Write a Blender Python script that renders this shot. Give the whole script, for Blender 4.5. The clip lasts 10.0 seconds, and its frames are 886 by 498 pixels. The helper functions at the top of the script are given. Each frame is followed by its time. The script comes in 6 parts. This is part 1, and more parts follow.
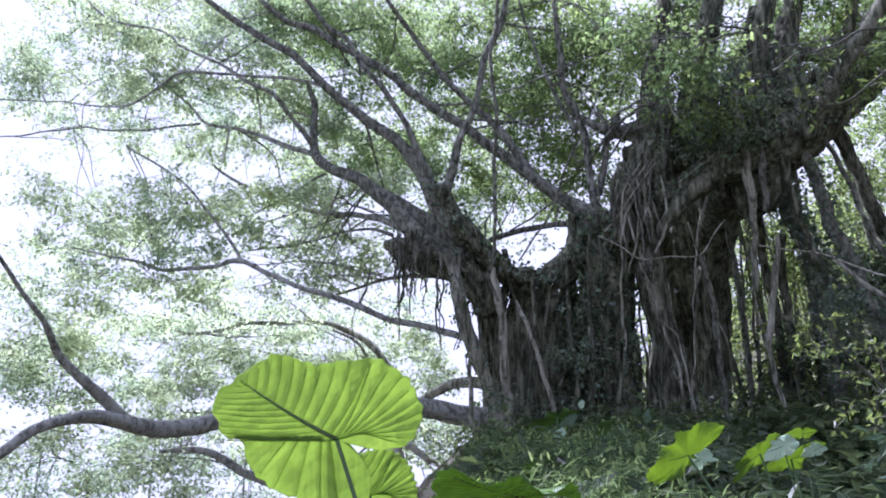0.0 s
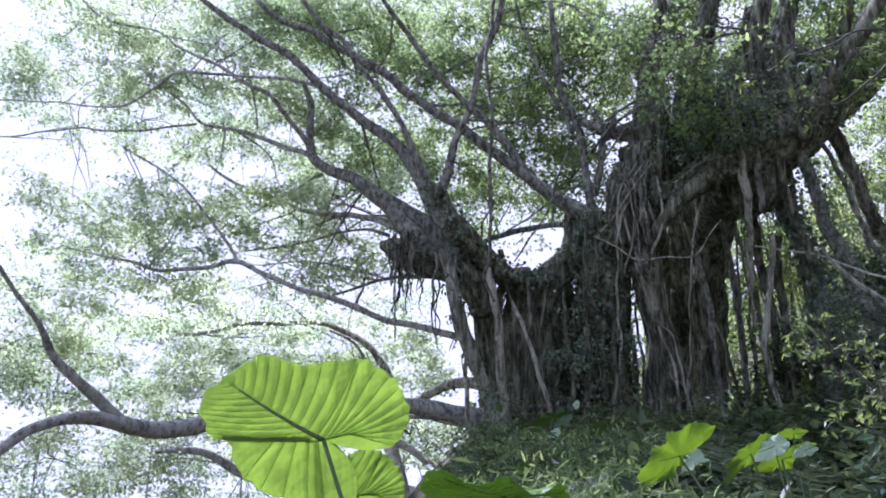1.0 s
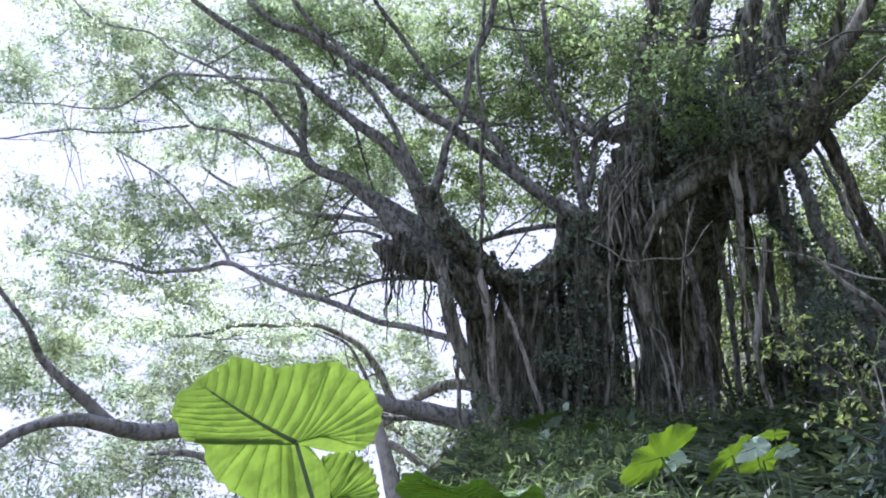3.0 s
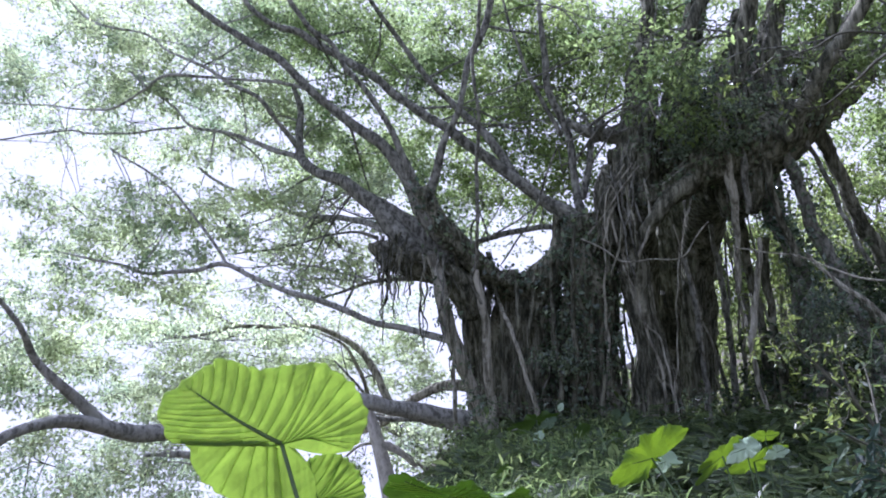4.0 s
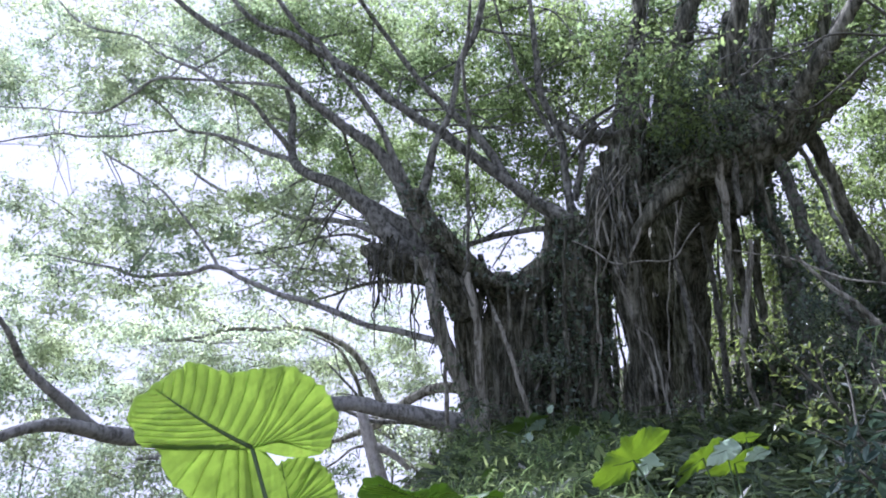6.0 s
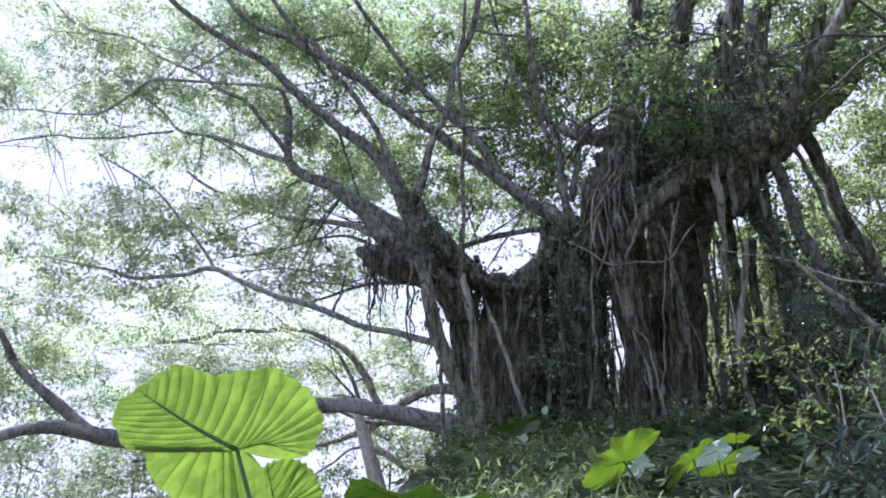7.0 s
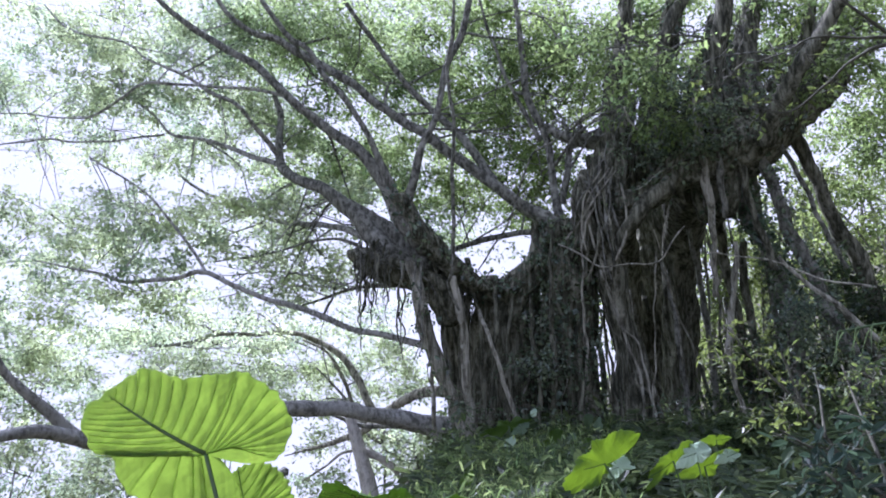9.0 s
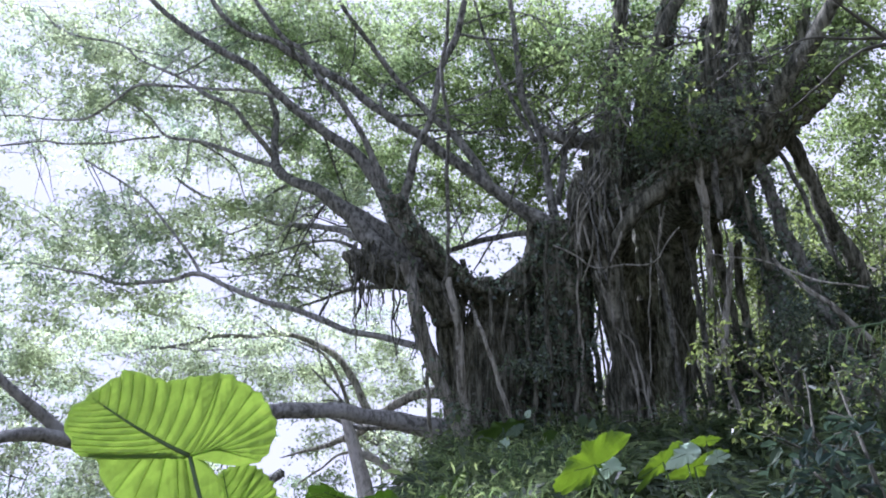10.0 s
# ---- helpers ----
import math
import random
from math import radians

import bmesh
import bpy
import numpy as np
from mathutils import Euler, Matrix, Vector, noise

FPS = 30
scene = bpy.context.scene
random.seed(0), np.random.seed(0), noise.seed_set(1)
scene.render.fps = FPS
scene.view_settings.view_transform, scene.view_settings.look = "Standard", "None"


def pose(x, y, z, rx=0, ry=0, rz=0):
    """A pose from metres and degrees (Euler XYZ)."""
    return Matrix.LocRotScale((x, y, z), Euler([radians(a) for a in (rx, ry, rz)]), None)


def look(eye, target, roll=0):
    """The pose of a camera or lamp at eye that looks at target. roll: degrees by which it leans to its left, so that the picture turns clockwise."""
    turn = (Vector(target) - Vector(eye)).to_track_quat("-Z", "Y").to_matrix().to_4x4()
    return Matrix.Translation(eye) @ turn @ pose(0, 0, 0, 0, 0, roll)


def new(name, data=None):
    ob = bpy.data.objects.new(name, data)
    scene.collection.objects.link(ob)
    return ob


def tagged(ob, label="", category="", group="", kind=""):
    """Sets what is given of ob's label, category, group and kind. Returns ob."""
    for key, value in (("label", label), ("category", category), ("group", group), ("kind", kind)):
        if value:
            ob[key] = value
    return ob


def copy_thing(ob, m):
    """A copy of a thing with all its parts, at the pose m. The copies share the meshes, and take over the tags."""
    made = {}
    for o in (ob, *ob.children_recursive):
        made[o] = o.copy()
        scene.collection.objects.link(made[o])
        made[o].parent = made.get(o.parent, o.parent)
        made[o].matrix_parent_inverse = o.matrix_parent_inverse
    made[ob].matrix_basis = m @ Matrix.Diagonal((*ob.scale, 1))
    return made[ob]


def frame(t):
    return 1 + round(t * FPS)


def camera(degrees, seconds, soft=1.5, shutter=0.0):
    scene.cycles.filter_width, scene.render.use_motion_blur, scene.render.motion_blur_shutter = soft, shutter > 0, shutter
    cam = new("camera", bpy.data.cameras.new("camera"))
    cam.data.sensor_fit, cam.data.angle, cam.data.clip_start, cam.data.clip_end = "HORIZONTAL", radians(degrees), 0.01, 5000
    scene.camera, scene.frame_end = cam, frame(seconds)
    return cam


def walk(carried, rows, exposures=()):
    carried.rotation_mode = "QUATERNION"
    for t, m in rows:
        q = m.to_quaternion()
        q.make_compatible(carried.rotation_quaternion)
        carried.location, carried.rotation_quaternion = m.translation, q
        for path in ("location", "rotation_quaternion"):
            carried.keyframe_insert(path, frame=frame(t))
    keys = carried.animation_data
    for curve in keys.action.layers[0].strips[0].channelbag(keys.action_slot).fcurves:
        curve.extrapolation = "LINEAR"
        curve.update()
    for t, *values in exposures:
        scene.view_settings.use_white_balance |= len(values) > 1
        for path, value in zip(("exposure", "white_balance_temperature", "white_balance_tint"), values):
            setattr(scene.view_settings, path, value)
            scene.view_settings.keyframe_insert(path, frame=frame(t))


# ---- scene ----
cam = camera(65.0, 10.0, soft=1.85)
# seconds, eye, pitch, roll, yaw
PATH = [
    (0.0, 0.1505, -0.6027, 1.6025, 16.593, 0.118, 1.386),
    (0.5, 0.1711, -0.6025, 1.6029, 16.610, 0.102, 1.326),
    (1.0, 0.1923, -0.6024, 1.6033, 16.629, 0.082, 1.271),
    (1.5, 0.2142, -0.6023, 1.6039, 16.652, 0.060, 1.220),
    (2.0, 0.2366, -0.6023, 1.6045, 16.677, 0.034, 1.171),
    (2.5, 0.2595, -0.6024, 1.6052, 16.705, 0.005, 1.125),
    (4.0, 0.3309, -0.6026, 1.6074, 16.805, -0.102, 0.997),
    (4.5, 0.3554, -0.6027, 1.6082, 16.843, -0.145, 0.955),
    (5.0, 0.3801, -0.6027, 1.6089, 16.883, -0.190, 0.913),
    (5.5, 0.4051, -0.6027, 1.6096, 16.926, -0.239, 0.871),
    (7.0, 0.4808, -0.6020, 1.6113, 17.065, -0.404, 0.732),
    (7.5, 0.5062, -0.6016, 1.6116, 17.115, -0.465, 0.680),
    (8.0, 0.5316, -0.6009, 1.6119, 17.167, -0.530, 0.624),
    (8.5, 0.5568, -0.6002, 1.6120, 17.220, -0.597, 0.564),
    (9.0, 0.5820, -0.5992, 1.6119, 17.275, -0.668, 0.500),
    (9.5, 0.6070, -0.5981, 1.6116, 17.331, -0.742, 0.430),
    (10.0, 0.6318, -0.5967, 1.6112, 17.388, -0.819, 0.354),
]


def aim(x, y, z, pitch, roll, yaw):
    p, w = radians(pitch), radians(yaw)
    way = Vector((-math.sin(w) * math.cos(p), math.cos(w) * math.cos(p), math.sin(p)))
    return look((x, y, z), Vector((x, y, z)) + way, roll)


walk(cam, [(row[0], aim(*row[1:])) for row in PATH], exposures=[(0.0, 1.12, 5180, 32), (5.0, 1.12, 5180, 32), (8.5, 1.10, 5180, 32), (10.0, 1.02, 5180, 32)])

# ---- light: bright overcast sky with the sun behind the tree ----
world = bpy.data.worlds.new("sky")
scene.world = world
world.use_nodes = True
wn, wl = world.node_tree.nodes, world.node_tree.links
sky = wn.new("ShaderNodeTexSky")
sky.sky_type, sky.sun_disc = "NISHITA", False
sky.sun_elevation, sky.sun_rotation = radians(48), radians(-38)
sky.air_density, sky.dust_density, sky.ozone_density = 1.0, 1.6, 1.0
veil = wn.new("ShaderNodeHueSaturation")
veil.inputs["Saturation"].default_value = 0.18
wl.new(sky.outputs[0], veil.inputs["Color"])
wl.new(veil.outputs[0], wn["Background"].inputs[0])
wn["Background"].inputs[1].default_value = 0.15
sun = new("sun", bpy.data.lights.new("sun", "SUN"))
sun.data.energy, sun.data.angle, sun.data.color = 5.0, radians(8), (1.0, 0.96, 0.88)
sun.matrix_world = look((-6, 8, 12), (0, 0, 0))


# ---- materials ----
def shader(name):
    m = bpy.data.materials.new(name)
    m.use_nodes = True
    n, l = m.node_tree.nodes, m.node_tree.links
    return m, n, l, n["Principled BSDF"]


def ramp(n, stops):
    r = n.new("ShaderNodeValToRGB")
    els = r.color_ramp.elements
    while len(els) < len(stops):
        els.new(0.5)
    for e, (p, c) in zip(els, stops):
        e.position, e.color = p, (*c, 1)
    return r


def noise_node(n, l, scale, detail=4.0, stretch=None, rough=0.55):
    tc = n.new("ShaderNodeTexCoord")
    t = n.new("ShaderNodeTexNoise")
    t.inputs["Scale"].default_value, t.inputs["Detail"].default_value = scale, detail
    t.inputs["Roughness"].default_value = rough
    if stretch:
        mp = n.new("ShaderNodeMapping")
        mp.inputs["Scale"].default_value = stretch
        l.new(tc.outputs["Object"], mp.inputs[0])
        l.new(mp.outputs[0], t.inputs[0])
    else:
        l.new(tc.outputs["Object"], t.inputs[0])
    return t


def bark(name, dark, mid, pale, lichen, amount=0.55, stretch=(1, 1, 0.16)):
    """Grooved bark: streaks along the height, pale lichen patches, fine grain relief."""
    m, n, l, b = shader(name)
    streak = noise_node(n, l, 13.0, 6.0, stretch, 0.7)
    r = ramp(n, [(0.40, dark), (0.5, mid), (0.61, pale)])
    l.new(streak.outputs[0], r.inputs[0])
    patch = noise_node(n, l, 2.2, 8.0, None, 0.7)
    pr = ramp(n, [(amount, (0, 0, 0)), (amount + 0.12, (1, 1, 1))])
    l.new(patch.outputs[0], pr.inputs[0])
    mix = n.new("ShaderNodeMixRGB")
    mix.inputs[2].default_value = (*lichen, 1)
    l.new(pr.outputs[0], mix.inputs[0])
    l.new(r.outputs[0], mix.inputs[1])
    l.new(mix.outputs[0], b.inputs["Base Color"])
    b.inputs["Roughness"].default_value = 0.9
    b.inputs["Specular IOR Level"].default_value = 0.2
    fine = noise_node(n, l, 38.0, 6.0, (1, 1, 0.3), 0.7)
    add = n.new("ShaderNodeMath")
    add.operation = "MULTIPLY_ADD"
    add.inputs[1].default_value = 0.35
    l.new(fine.outputs[0], add.inputs[0])
    l.new(streak.outputs[0], add.inputs[2])
    bump = n.new("ShaderNodeBump")
    bump.inputs["Strength"].default_value, bump.inputs["Distance"].default_value = 1.0, 0.08
    l.new(add.outputs[0], bump.inputs["Height"])
    l.new(bump.outputs[0], b.inputs["Normal"])
    return m


def foliage(name, top, through_colour, pass_light=0.5, rough=0.45, spread=0.5, gloss=0.14):
    """A thin leaf: glossy face, light shining through, each leaf its own shade of green."""
    m, n, l, b = shader(name)
    geo = n.new("ShaderNodeNewGeometry")
    r = ramp(n, [(0.0, tuple(c * (1 - spread) for c in top)), (0.6, top), (1.0, (top[0] * 1.6, top[1] * 1.35, top[2]))])
    l.new(geo.outputs["Random Per Island"], r.inputs[0])
    clump = noise_node(n, l, 0.9, 3.0, None, 0.6)
    tone = ramp(n, [(0.36, (0.70, 0.78, 0.84)), (0.5, (1, 1, 1)), (0.66, (1.08, 1.08, 0.97))])
    l.new(clump.outputs[0], tone.inputs[0])

    def toned(source, target):
        mul = n.new("ShaderNodeMixRGB")
        mul.blend_type, mul.inputs[0].default_value = "MULTIPLY", 1.0
        l.new(source, mul.inputs[1])
        l.new(tone.outputs[0], mul.inputs[2])
        l.new(mul.outputs[0], target)

    toned(r.outputs[0], b.inputs["Base Color"])
    b.inputs["Roughness"].default_value = rough
    b.inputs["Specular IOR Level"].default_value = gloss
    tr = n.new("ShaderNodeBsdfTranslucent")
    r2 = ramp(n, [(0.0, tuple(c * (1 - spread) for c in through_colour)), (0.7, through_colour), (1.0, tuple(min(0.8, c * (1 + 0.4 * spread)) for c in through_colour))])
    l.new(geo.outputs["Random Per Island"], r2.inputs[0])
    toned(r2.outputs[0], tr.inputs[0])
    mx = n.new("ShaderNodeMixShader")
    mx.inputs[0].default_value = pass_light
    l.new(b.outputs[0], mx.inputs[1])
    l.new(tr.outputs[0], mx.inputs[2])
    l.new(mx.outputs[0], n["Material Output"].inputs[0])
    return m


def plain(name, colours, scale, rough=0.9, bump_depth=0.02):
    m, n, l, b = shader(name)
    t = noise_node(n, l, scale, 8.0, None, 0.65)
    r = ramp(n, [(0.3, colours[0]), (0.5, colours[1]), (0.72, colours[2])])
    l.new(t.outputs[0], r.inputs[0])
    l.new(r.outputs[0], b.inputs["Base Color"])
    b.inputs["Roughness"].default_value = rough
    bump = n.new("ShaderNodeBump")
    bump.inputs["Distance"].default_value = bump_depth
    l.new(t.outputs[0], bump.inputs["Height"])
    l.new(bump.outputs[0], b.inputs["Normal"])
    return m


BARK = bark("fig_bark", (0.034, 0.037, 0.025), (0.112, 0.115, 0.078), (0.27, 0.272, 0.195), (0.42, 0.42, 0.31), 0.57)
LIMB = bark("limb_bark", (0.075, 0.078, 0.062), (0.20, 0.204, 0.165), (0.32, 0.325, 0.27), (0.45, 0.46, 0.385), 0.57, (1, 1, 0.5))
# the limb bark again, lightened: the haze over the left side is in its colour
LIMB_HAZED = bark("hazed_limb_bark", (0.17, 0.175, 0.15), (0.38, 0.385, 0.34), (0.52, 0.525, 0.475), (0.60, 0.61, 0.55), 0.57, (1, 1, 0.5))
ROOT = bark("root_bark", (0.12, 0.117, 0.085), (0.32, 0.315, 0.24), (0.50, 0.49, 0.39), (0.60, 0.595, 0.5), 0.55)
TWIG = plain("twig_bark", [(0.05, 0.05, 0.035), (0.09, 0.09, 0.062), (0.14, 0.14, 0.10)], 12.0)
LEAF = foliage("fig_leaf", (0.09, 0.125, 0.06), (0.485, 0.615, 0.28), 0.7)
# fig leaf made paler and bluer, with the left side's haze mixed into the colour
LEAF_HAZED = foliage("hazed_fig_leaf", (0.14, 0.185, 0.115), (0.57, 0.66, 0.40), 0.82, 0.45, 0.32)
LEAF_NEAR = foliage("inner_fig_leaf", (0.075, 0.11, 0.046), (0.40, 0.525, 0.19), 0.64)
LEAF_FAR = foliage("valley_leaf", (0.08, 0.12, 0.06), (0.45, 0.56, 0.34), 0.65)
LEAF_BACK = foliage("forest_leaf", (0.06, 0.092, 0.036), (0.44, 0.55, 0.18), 0.56, 0.45, 0.7)
LEAF_DARK = foliage("ivy_leaf", (0.14, 0.195, 0.145), (0.34, 0.44, 0.24), 0.4, 0.27, 0.6, 0.9)
THICKET_LEAF = foliage("thicket_leaf", (0.035, 0.06, 0.038), (0.10, 0.15, 0.06), 0.35, 0.45, 0.7, 0.3)
BUSH = foliage("bush_leaf", (0.05, 0.085, 0.065), (0.10, 0.16, 0.09), 0.35, 0.6, 0.6, 0.12)
HERB = foliage("herb_leaf", (0.075, 0.11, 0.055), (0.24, 0.32, 0.12), 0.42, 0.45, 0.7, 0.3)
LEAF_YELLOW = foliage("shrub_leaf", (0.10, 0.155, 0.055), (0.28, 0.355, 0.09), 0.42, 0.38, 0.7, 0.35)
GRASS = foliage("grass_blade", (0.115, 0.18, 0.075), (0.32, 0.46, 0.165), 0.5, 0.38, 0.75, 0.3)
SEEDLING = foliage("seedling_leaf", (0.15, 0.23, 0.09), (0.52, 0.66, 0.24), 0.55, 0.35, 0.7, 0.4)
FERN = foliage("fern_leaf", (0.115, 0.165, 0.08), (0.28, 0.37, 0.15), 0.42, 0.45, 0.6, 0.22)
SOIL = plain("leaf_litter", [(0.032, 0.029, 0.016), (0.058, 0.051, 0.027), (0.058, 0.072, 0.03)], 3.0, 0.95, 0.05)


def ear_blade(name, face, glow, share, rough):
    """Thick soft leaf: blotchy green with a quilted skin, light glowing through."""
    m = foliage(name, face, glow, share, rough, 0.05)
    n, l = m.node_tree.nodes, m.node_tree.links
    t = noise_node(n, l, 9.0, 5.0, None, 0.6)
    cells = n.new("ShaderNodeTexVoronoi")
    cells.inputs["Scale"].default_value = 55.0
    tc = n.new("ShaderNodeTexCoord")
    l.new(tc.outputs["Object"], cells.inputs["Vector"])
    r = ramp(n, [(0.3, tuple(c * 0.8 for c in glow)), (0.55, glow), (0.75, (glow[0] * 1.12, glow[1] * 1.06, glow[2] * 1.1))])
    l.new(t.outputs[0], r.inputs[0])
    tr = [k for k in n if k.bl_idname == "ShaderNodeBsdfTranslucent"][0]
    l.new(r.outputs[0], tr.inputs[0])
    bump = n.new("ShaderNodeBump")
    bump.inputs["Strength"].default_value, bump.inputs["Distance"].default_value = 0.25, 0.006
    add = n.new("ShaderNodeMath")
    l.new(t.outputs[0], add.inputs[0])
    l.new(cells.outputs["Distance"], add.inputs[1])
    l.new(add.outputs[0], bump.inputs["Height"])
    l.new(bump.outputs[0], n["Principled BSDF"].inputs["Normal"])
    l.new(bump.outputs[0], tr.inputs["Normal"])
    return m


EAR = ear_blade("elephant_ear_blade", (0.17, 0.27, 0.09), (0.505, 0.635, 0.20), 0.62, 0.45)
EAR_YOUNG = ear_blade("elephant_ear_young", (0.13, 0.23, 0.05), (0.415, 0.535, 0.10), 0.6, 0.45)
# leaf tops: the sky's pale reflection is painted as base colour
EAR_SHEEN = foliage("elephant_ear_sheen", (0.44, 0.57, 0.39), (0.48, 0.58, 0.36), 0.3, 0.6, 0.05)
EAR_DULL = foliage("elephant_ear_dull", (0.13, 0.19, 0.11), (0.22, 0.32, 0.12), 0.35, 0.5, 0.1)
# dimmer blade for low leaves, their shade put into colour and glow
EAR_SHADED = ear_blade("elephant_ear_shaded", (0.10, 0.17, 0.05), (0.28, 0.42, 0.08), 0.4, 0.4)
EAR_RIB = plain("elephant_ear_rib", [(0.055, 0.10, 0.035), (0.075, 0.13, 0.045), (0.10, 0.16, 0.055)], 20.0, 0.45, 0.001)
EAR_VEIN = foliage("elephant_ear_vein", (0.20, 0.31, 0.09), (0.70, 0.84, 0.30), 0.82, 0.45, 0.05, 0.1)


# ---- building tools ----
def mesh_part(name, verts, faces, material, parent=None, label="", smooth=False):
    """A mesh from numpy arrays: verts (n, 3), faces (m, k)."""
    me = bpy.data.meshes.new(name)
    k = faces.shape[1]
    me.vertices.add(len(verts))
    me.vertices.foreach_set("co", np.ascontiguousarray(verts, dtype=np.float32).ravel())
    me.loops.add(faces.size)
    me.loops.foreach_set("vertex_index", np.ascontiguousarray(faces, dtype=np.int32).ravel())
    me.polygons.add(len(faces))
    me.polygons.foreach_set("loop_start", np.arange(0, faces.size, k, dtype=np.int32))
    me.polygons.foreach_set("use_smooth", np.full(len(faces), smooth))
    me.update(calc_edges=True)
    me.materials.append(material)
    ob = new(name, me)
    ob.parent = parent
    if label:
        ob["label"] = label
    return ob


def thing(name, label, category, group="", kind="", at=(0, 0, 0)):
    e = new(name)
    e.location = at
    return tagged(e, label, category, group, kind)


def spline(points, step=0.12):
    """A smooth Catmull-Rom run through control points (x, y, z, r)."""
    p = np.array(points, dtype=float)
    p = np.vstack([2 * p[0] - p[1], p, 2 * p[-1] - p[-2]])
    out = []
    for i in range(1, len(p) - 2):
        a, b, c, d = p[i - 1], p[i], p[i + 1], p[i + 2]
        n = max(2, int(np.linalg.norm(c[:3] - b[:3]) / step))
        t = np.linspace(0, 1, n, endpoint=False)[:, None]
        out.append(0.5 * (2 * b + (c - a) * t + (2 * a - 5 * b + 4 * c - d) * t ** 2 + (3 * b - a - 3 * c + d) * t ** 3))
    out.append(p[-2][None])
    q = np.vstack(out)
    q[:, 3] = np.maximum(q[:, 3], 0.002)
    return q


def tube_arrays(run, sides=8, rough=0.12, wander=0.0, rng=None, flute=0.0):
    """Vertices and quads of a gnarled tube along a run of (x, y, z, r), closed at both ends."""
    rng = rng or np.random.default_rng(1)
    run = run.copy()
    n = len(run)
    if wander:
        k = np.arange(n) * 0.35
        for ax in range(3):
            run[:, ax] += wander * (np.sin(k + rng.uniform(0, 6)) + 0.6 * np.sin(2.3 * k + rng.uniform(0, 6)))
    c = run[:, :3]
    tan = np.gradient(c, axis=0)
    tan /= np.linalg.norm(tan, axis=1)[:, None] + 1e-9
    ref = np.array([0.31, 0.17, 0.94]) if abs(tan[0, 2]) < 0.8 else np.array([0.94, 0.31, 0.17])
    u = np.cross(tan, ref)
    u /= np.linalg.norm(u, axis=1)[:, None] + 1e-9
    w = np.cross(tan, u)
    a = np.linspace(0, 2 * math.pi, sides, endpoint=False)
    k = np.arange(n)[:, None]
    wave = 1 + rough * (np.sin(2 * a[None] + k * 0.21 + rng.uniform(0, 6)) * 0.6 + np.sin(3 * a[None] - k * 0.43 + rng.uniform(0, 6)) * 0.5
                        + np.sin(k * 0.9 + rng.uniform(0, 6)) * 0.35)
    wave += rough * rng.normal(0, 0.25, (n, sides))
    if flute:
        wave += flute * np.sin(5 * a[None] + k * 0.05 + rng.uniform(0, 6))
    rad = run[:, 3:4] * wave
    v = c[:, None] + rad[..., None] * (np.cos(a)[None, :, None] * u[:, None] + np.sin(a)[None, :, None] * w[:, None])
    v = v.reshape(-1, 3)
    i = (np.arange(n - 1)[:, None] * sides + np.arange(sides)[None]).ravel()
    j = (np.arange(n - 1)[:, None] * sides + (np.arange(sides)[None] + 1) % sides).ravel()
    f = np.stack([i, j, j + sides, i + sides], 1)
    v = np.vstack([v, c[0] - tan[0] * run[0, 3] * 0.3, c[-1] + tan[-1] * run[-1, 3] * 0.5])
    s, e = len(v) - 2, len(v) - 1
    r = np.arange(sides)
    q = (r + 1) % sides
    last = (n - 1) * sides
    caps = np.vstack([np.stack([q, r, np.full(sides, s), np.full(sides, s)], 1),
                      np.stack([last + r, last + q, np.full(sides, e), np.full(sides, e)], 1)])
    return v, f, caps


def tubes(name, runs, material, parent, label="", sides=8, rough=0.12, wander=0.0, seed=1, step=0.12, flute=0.0):
    """One mesh of one or more tubes."""
    rng = np.random.default_rng(seed)
    vs, fs, tris, off = [], [], [], 0
    for p in runs:
        v, f, c = tube_arrays(spline(p, step), sides, rough, wander, rng, flute)
        vs.append(v)
        fs.append(f + off)
        tris.append(c[:, :3] + off)
        off += len(v)
    v, f, c = np.vstack(vs), np.vstack(fs), np.vstack(tris)
    tri = np.vstack([f[:, [0, 1, 2]], f[:, [0, 2, 3]], c])
    return mesh_part(name, v, tri, material, parent, label, True)


def leaf_shape(length=0.068, width=0.041, fold=0.25, droop=0.2):
    """A pointed leaf along +x, folded along its middle: six corners, four triangles."""
    x = np.array([0, 0.28, 0.66, 1.0, 0.66, 0.28]) * length
    s = np.array([0, 0.92, 0.85, 0, -0.85, -0.92]) * width / 2
    z = np.abs(s) * fold - droop * (x / length) ** 2 * length * 0.5
    return np.stack([x, s, z], 1), np.array([[0, 3, 2], [0, 2, 1], [0, 5, 4], [0, 4, 3]])


def small_leaf(length=0.056, width=0.036, fold=0.3, droop=0.15):
    """A small pointed leaf along +x with a folded middle: four corners, two triangles."""
    return np.array([(0, 0, 0), (0.42 * length, width / 2, fold * width / 2), (length, 0, -droop * length), (0.42 * length, -width / 2, fold * width / 2)]), np.array([[0, 2, 1], [0, 3, 2]])


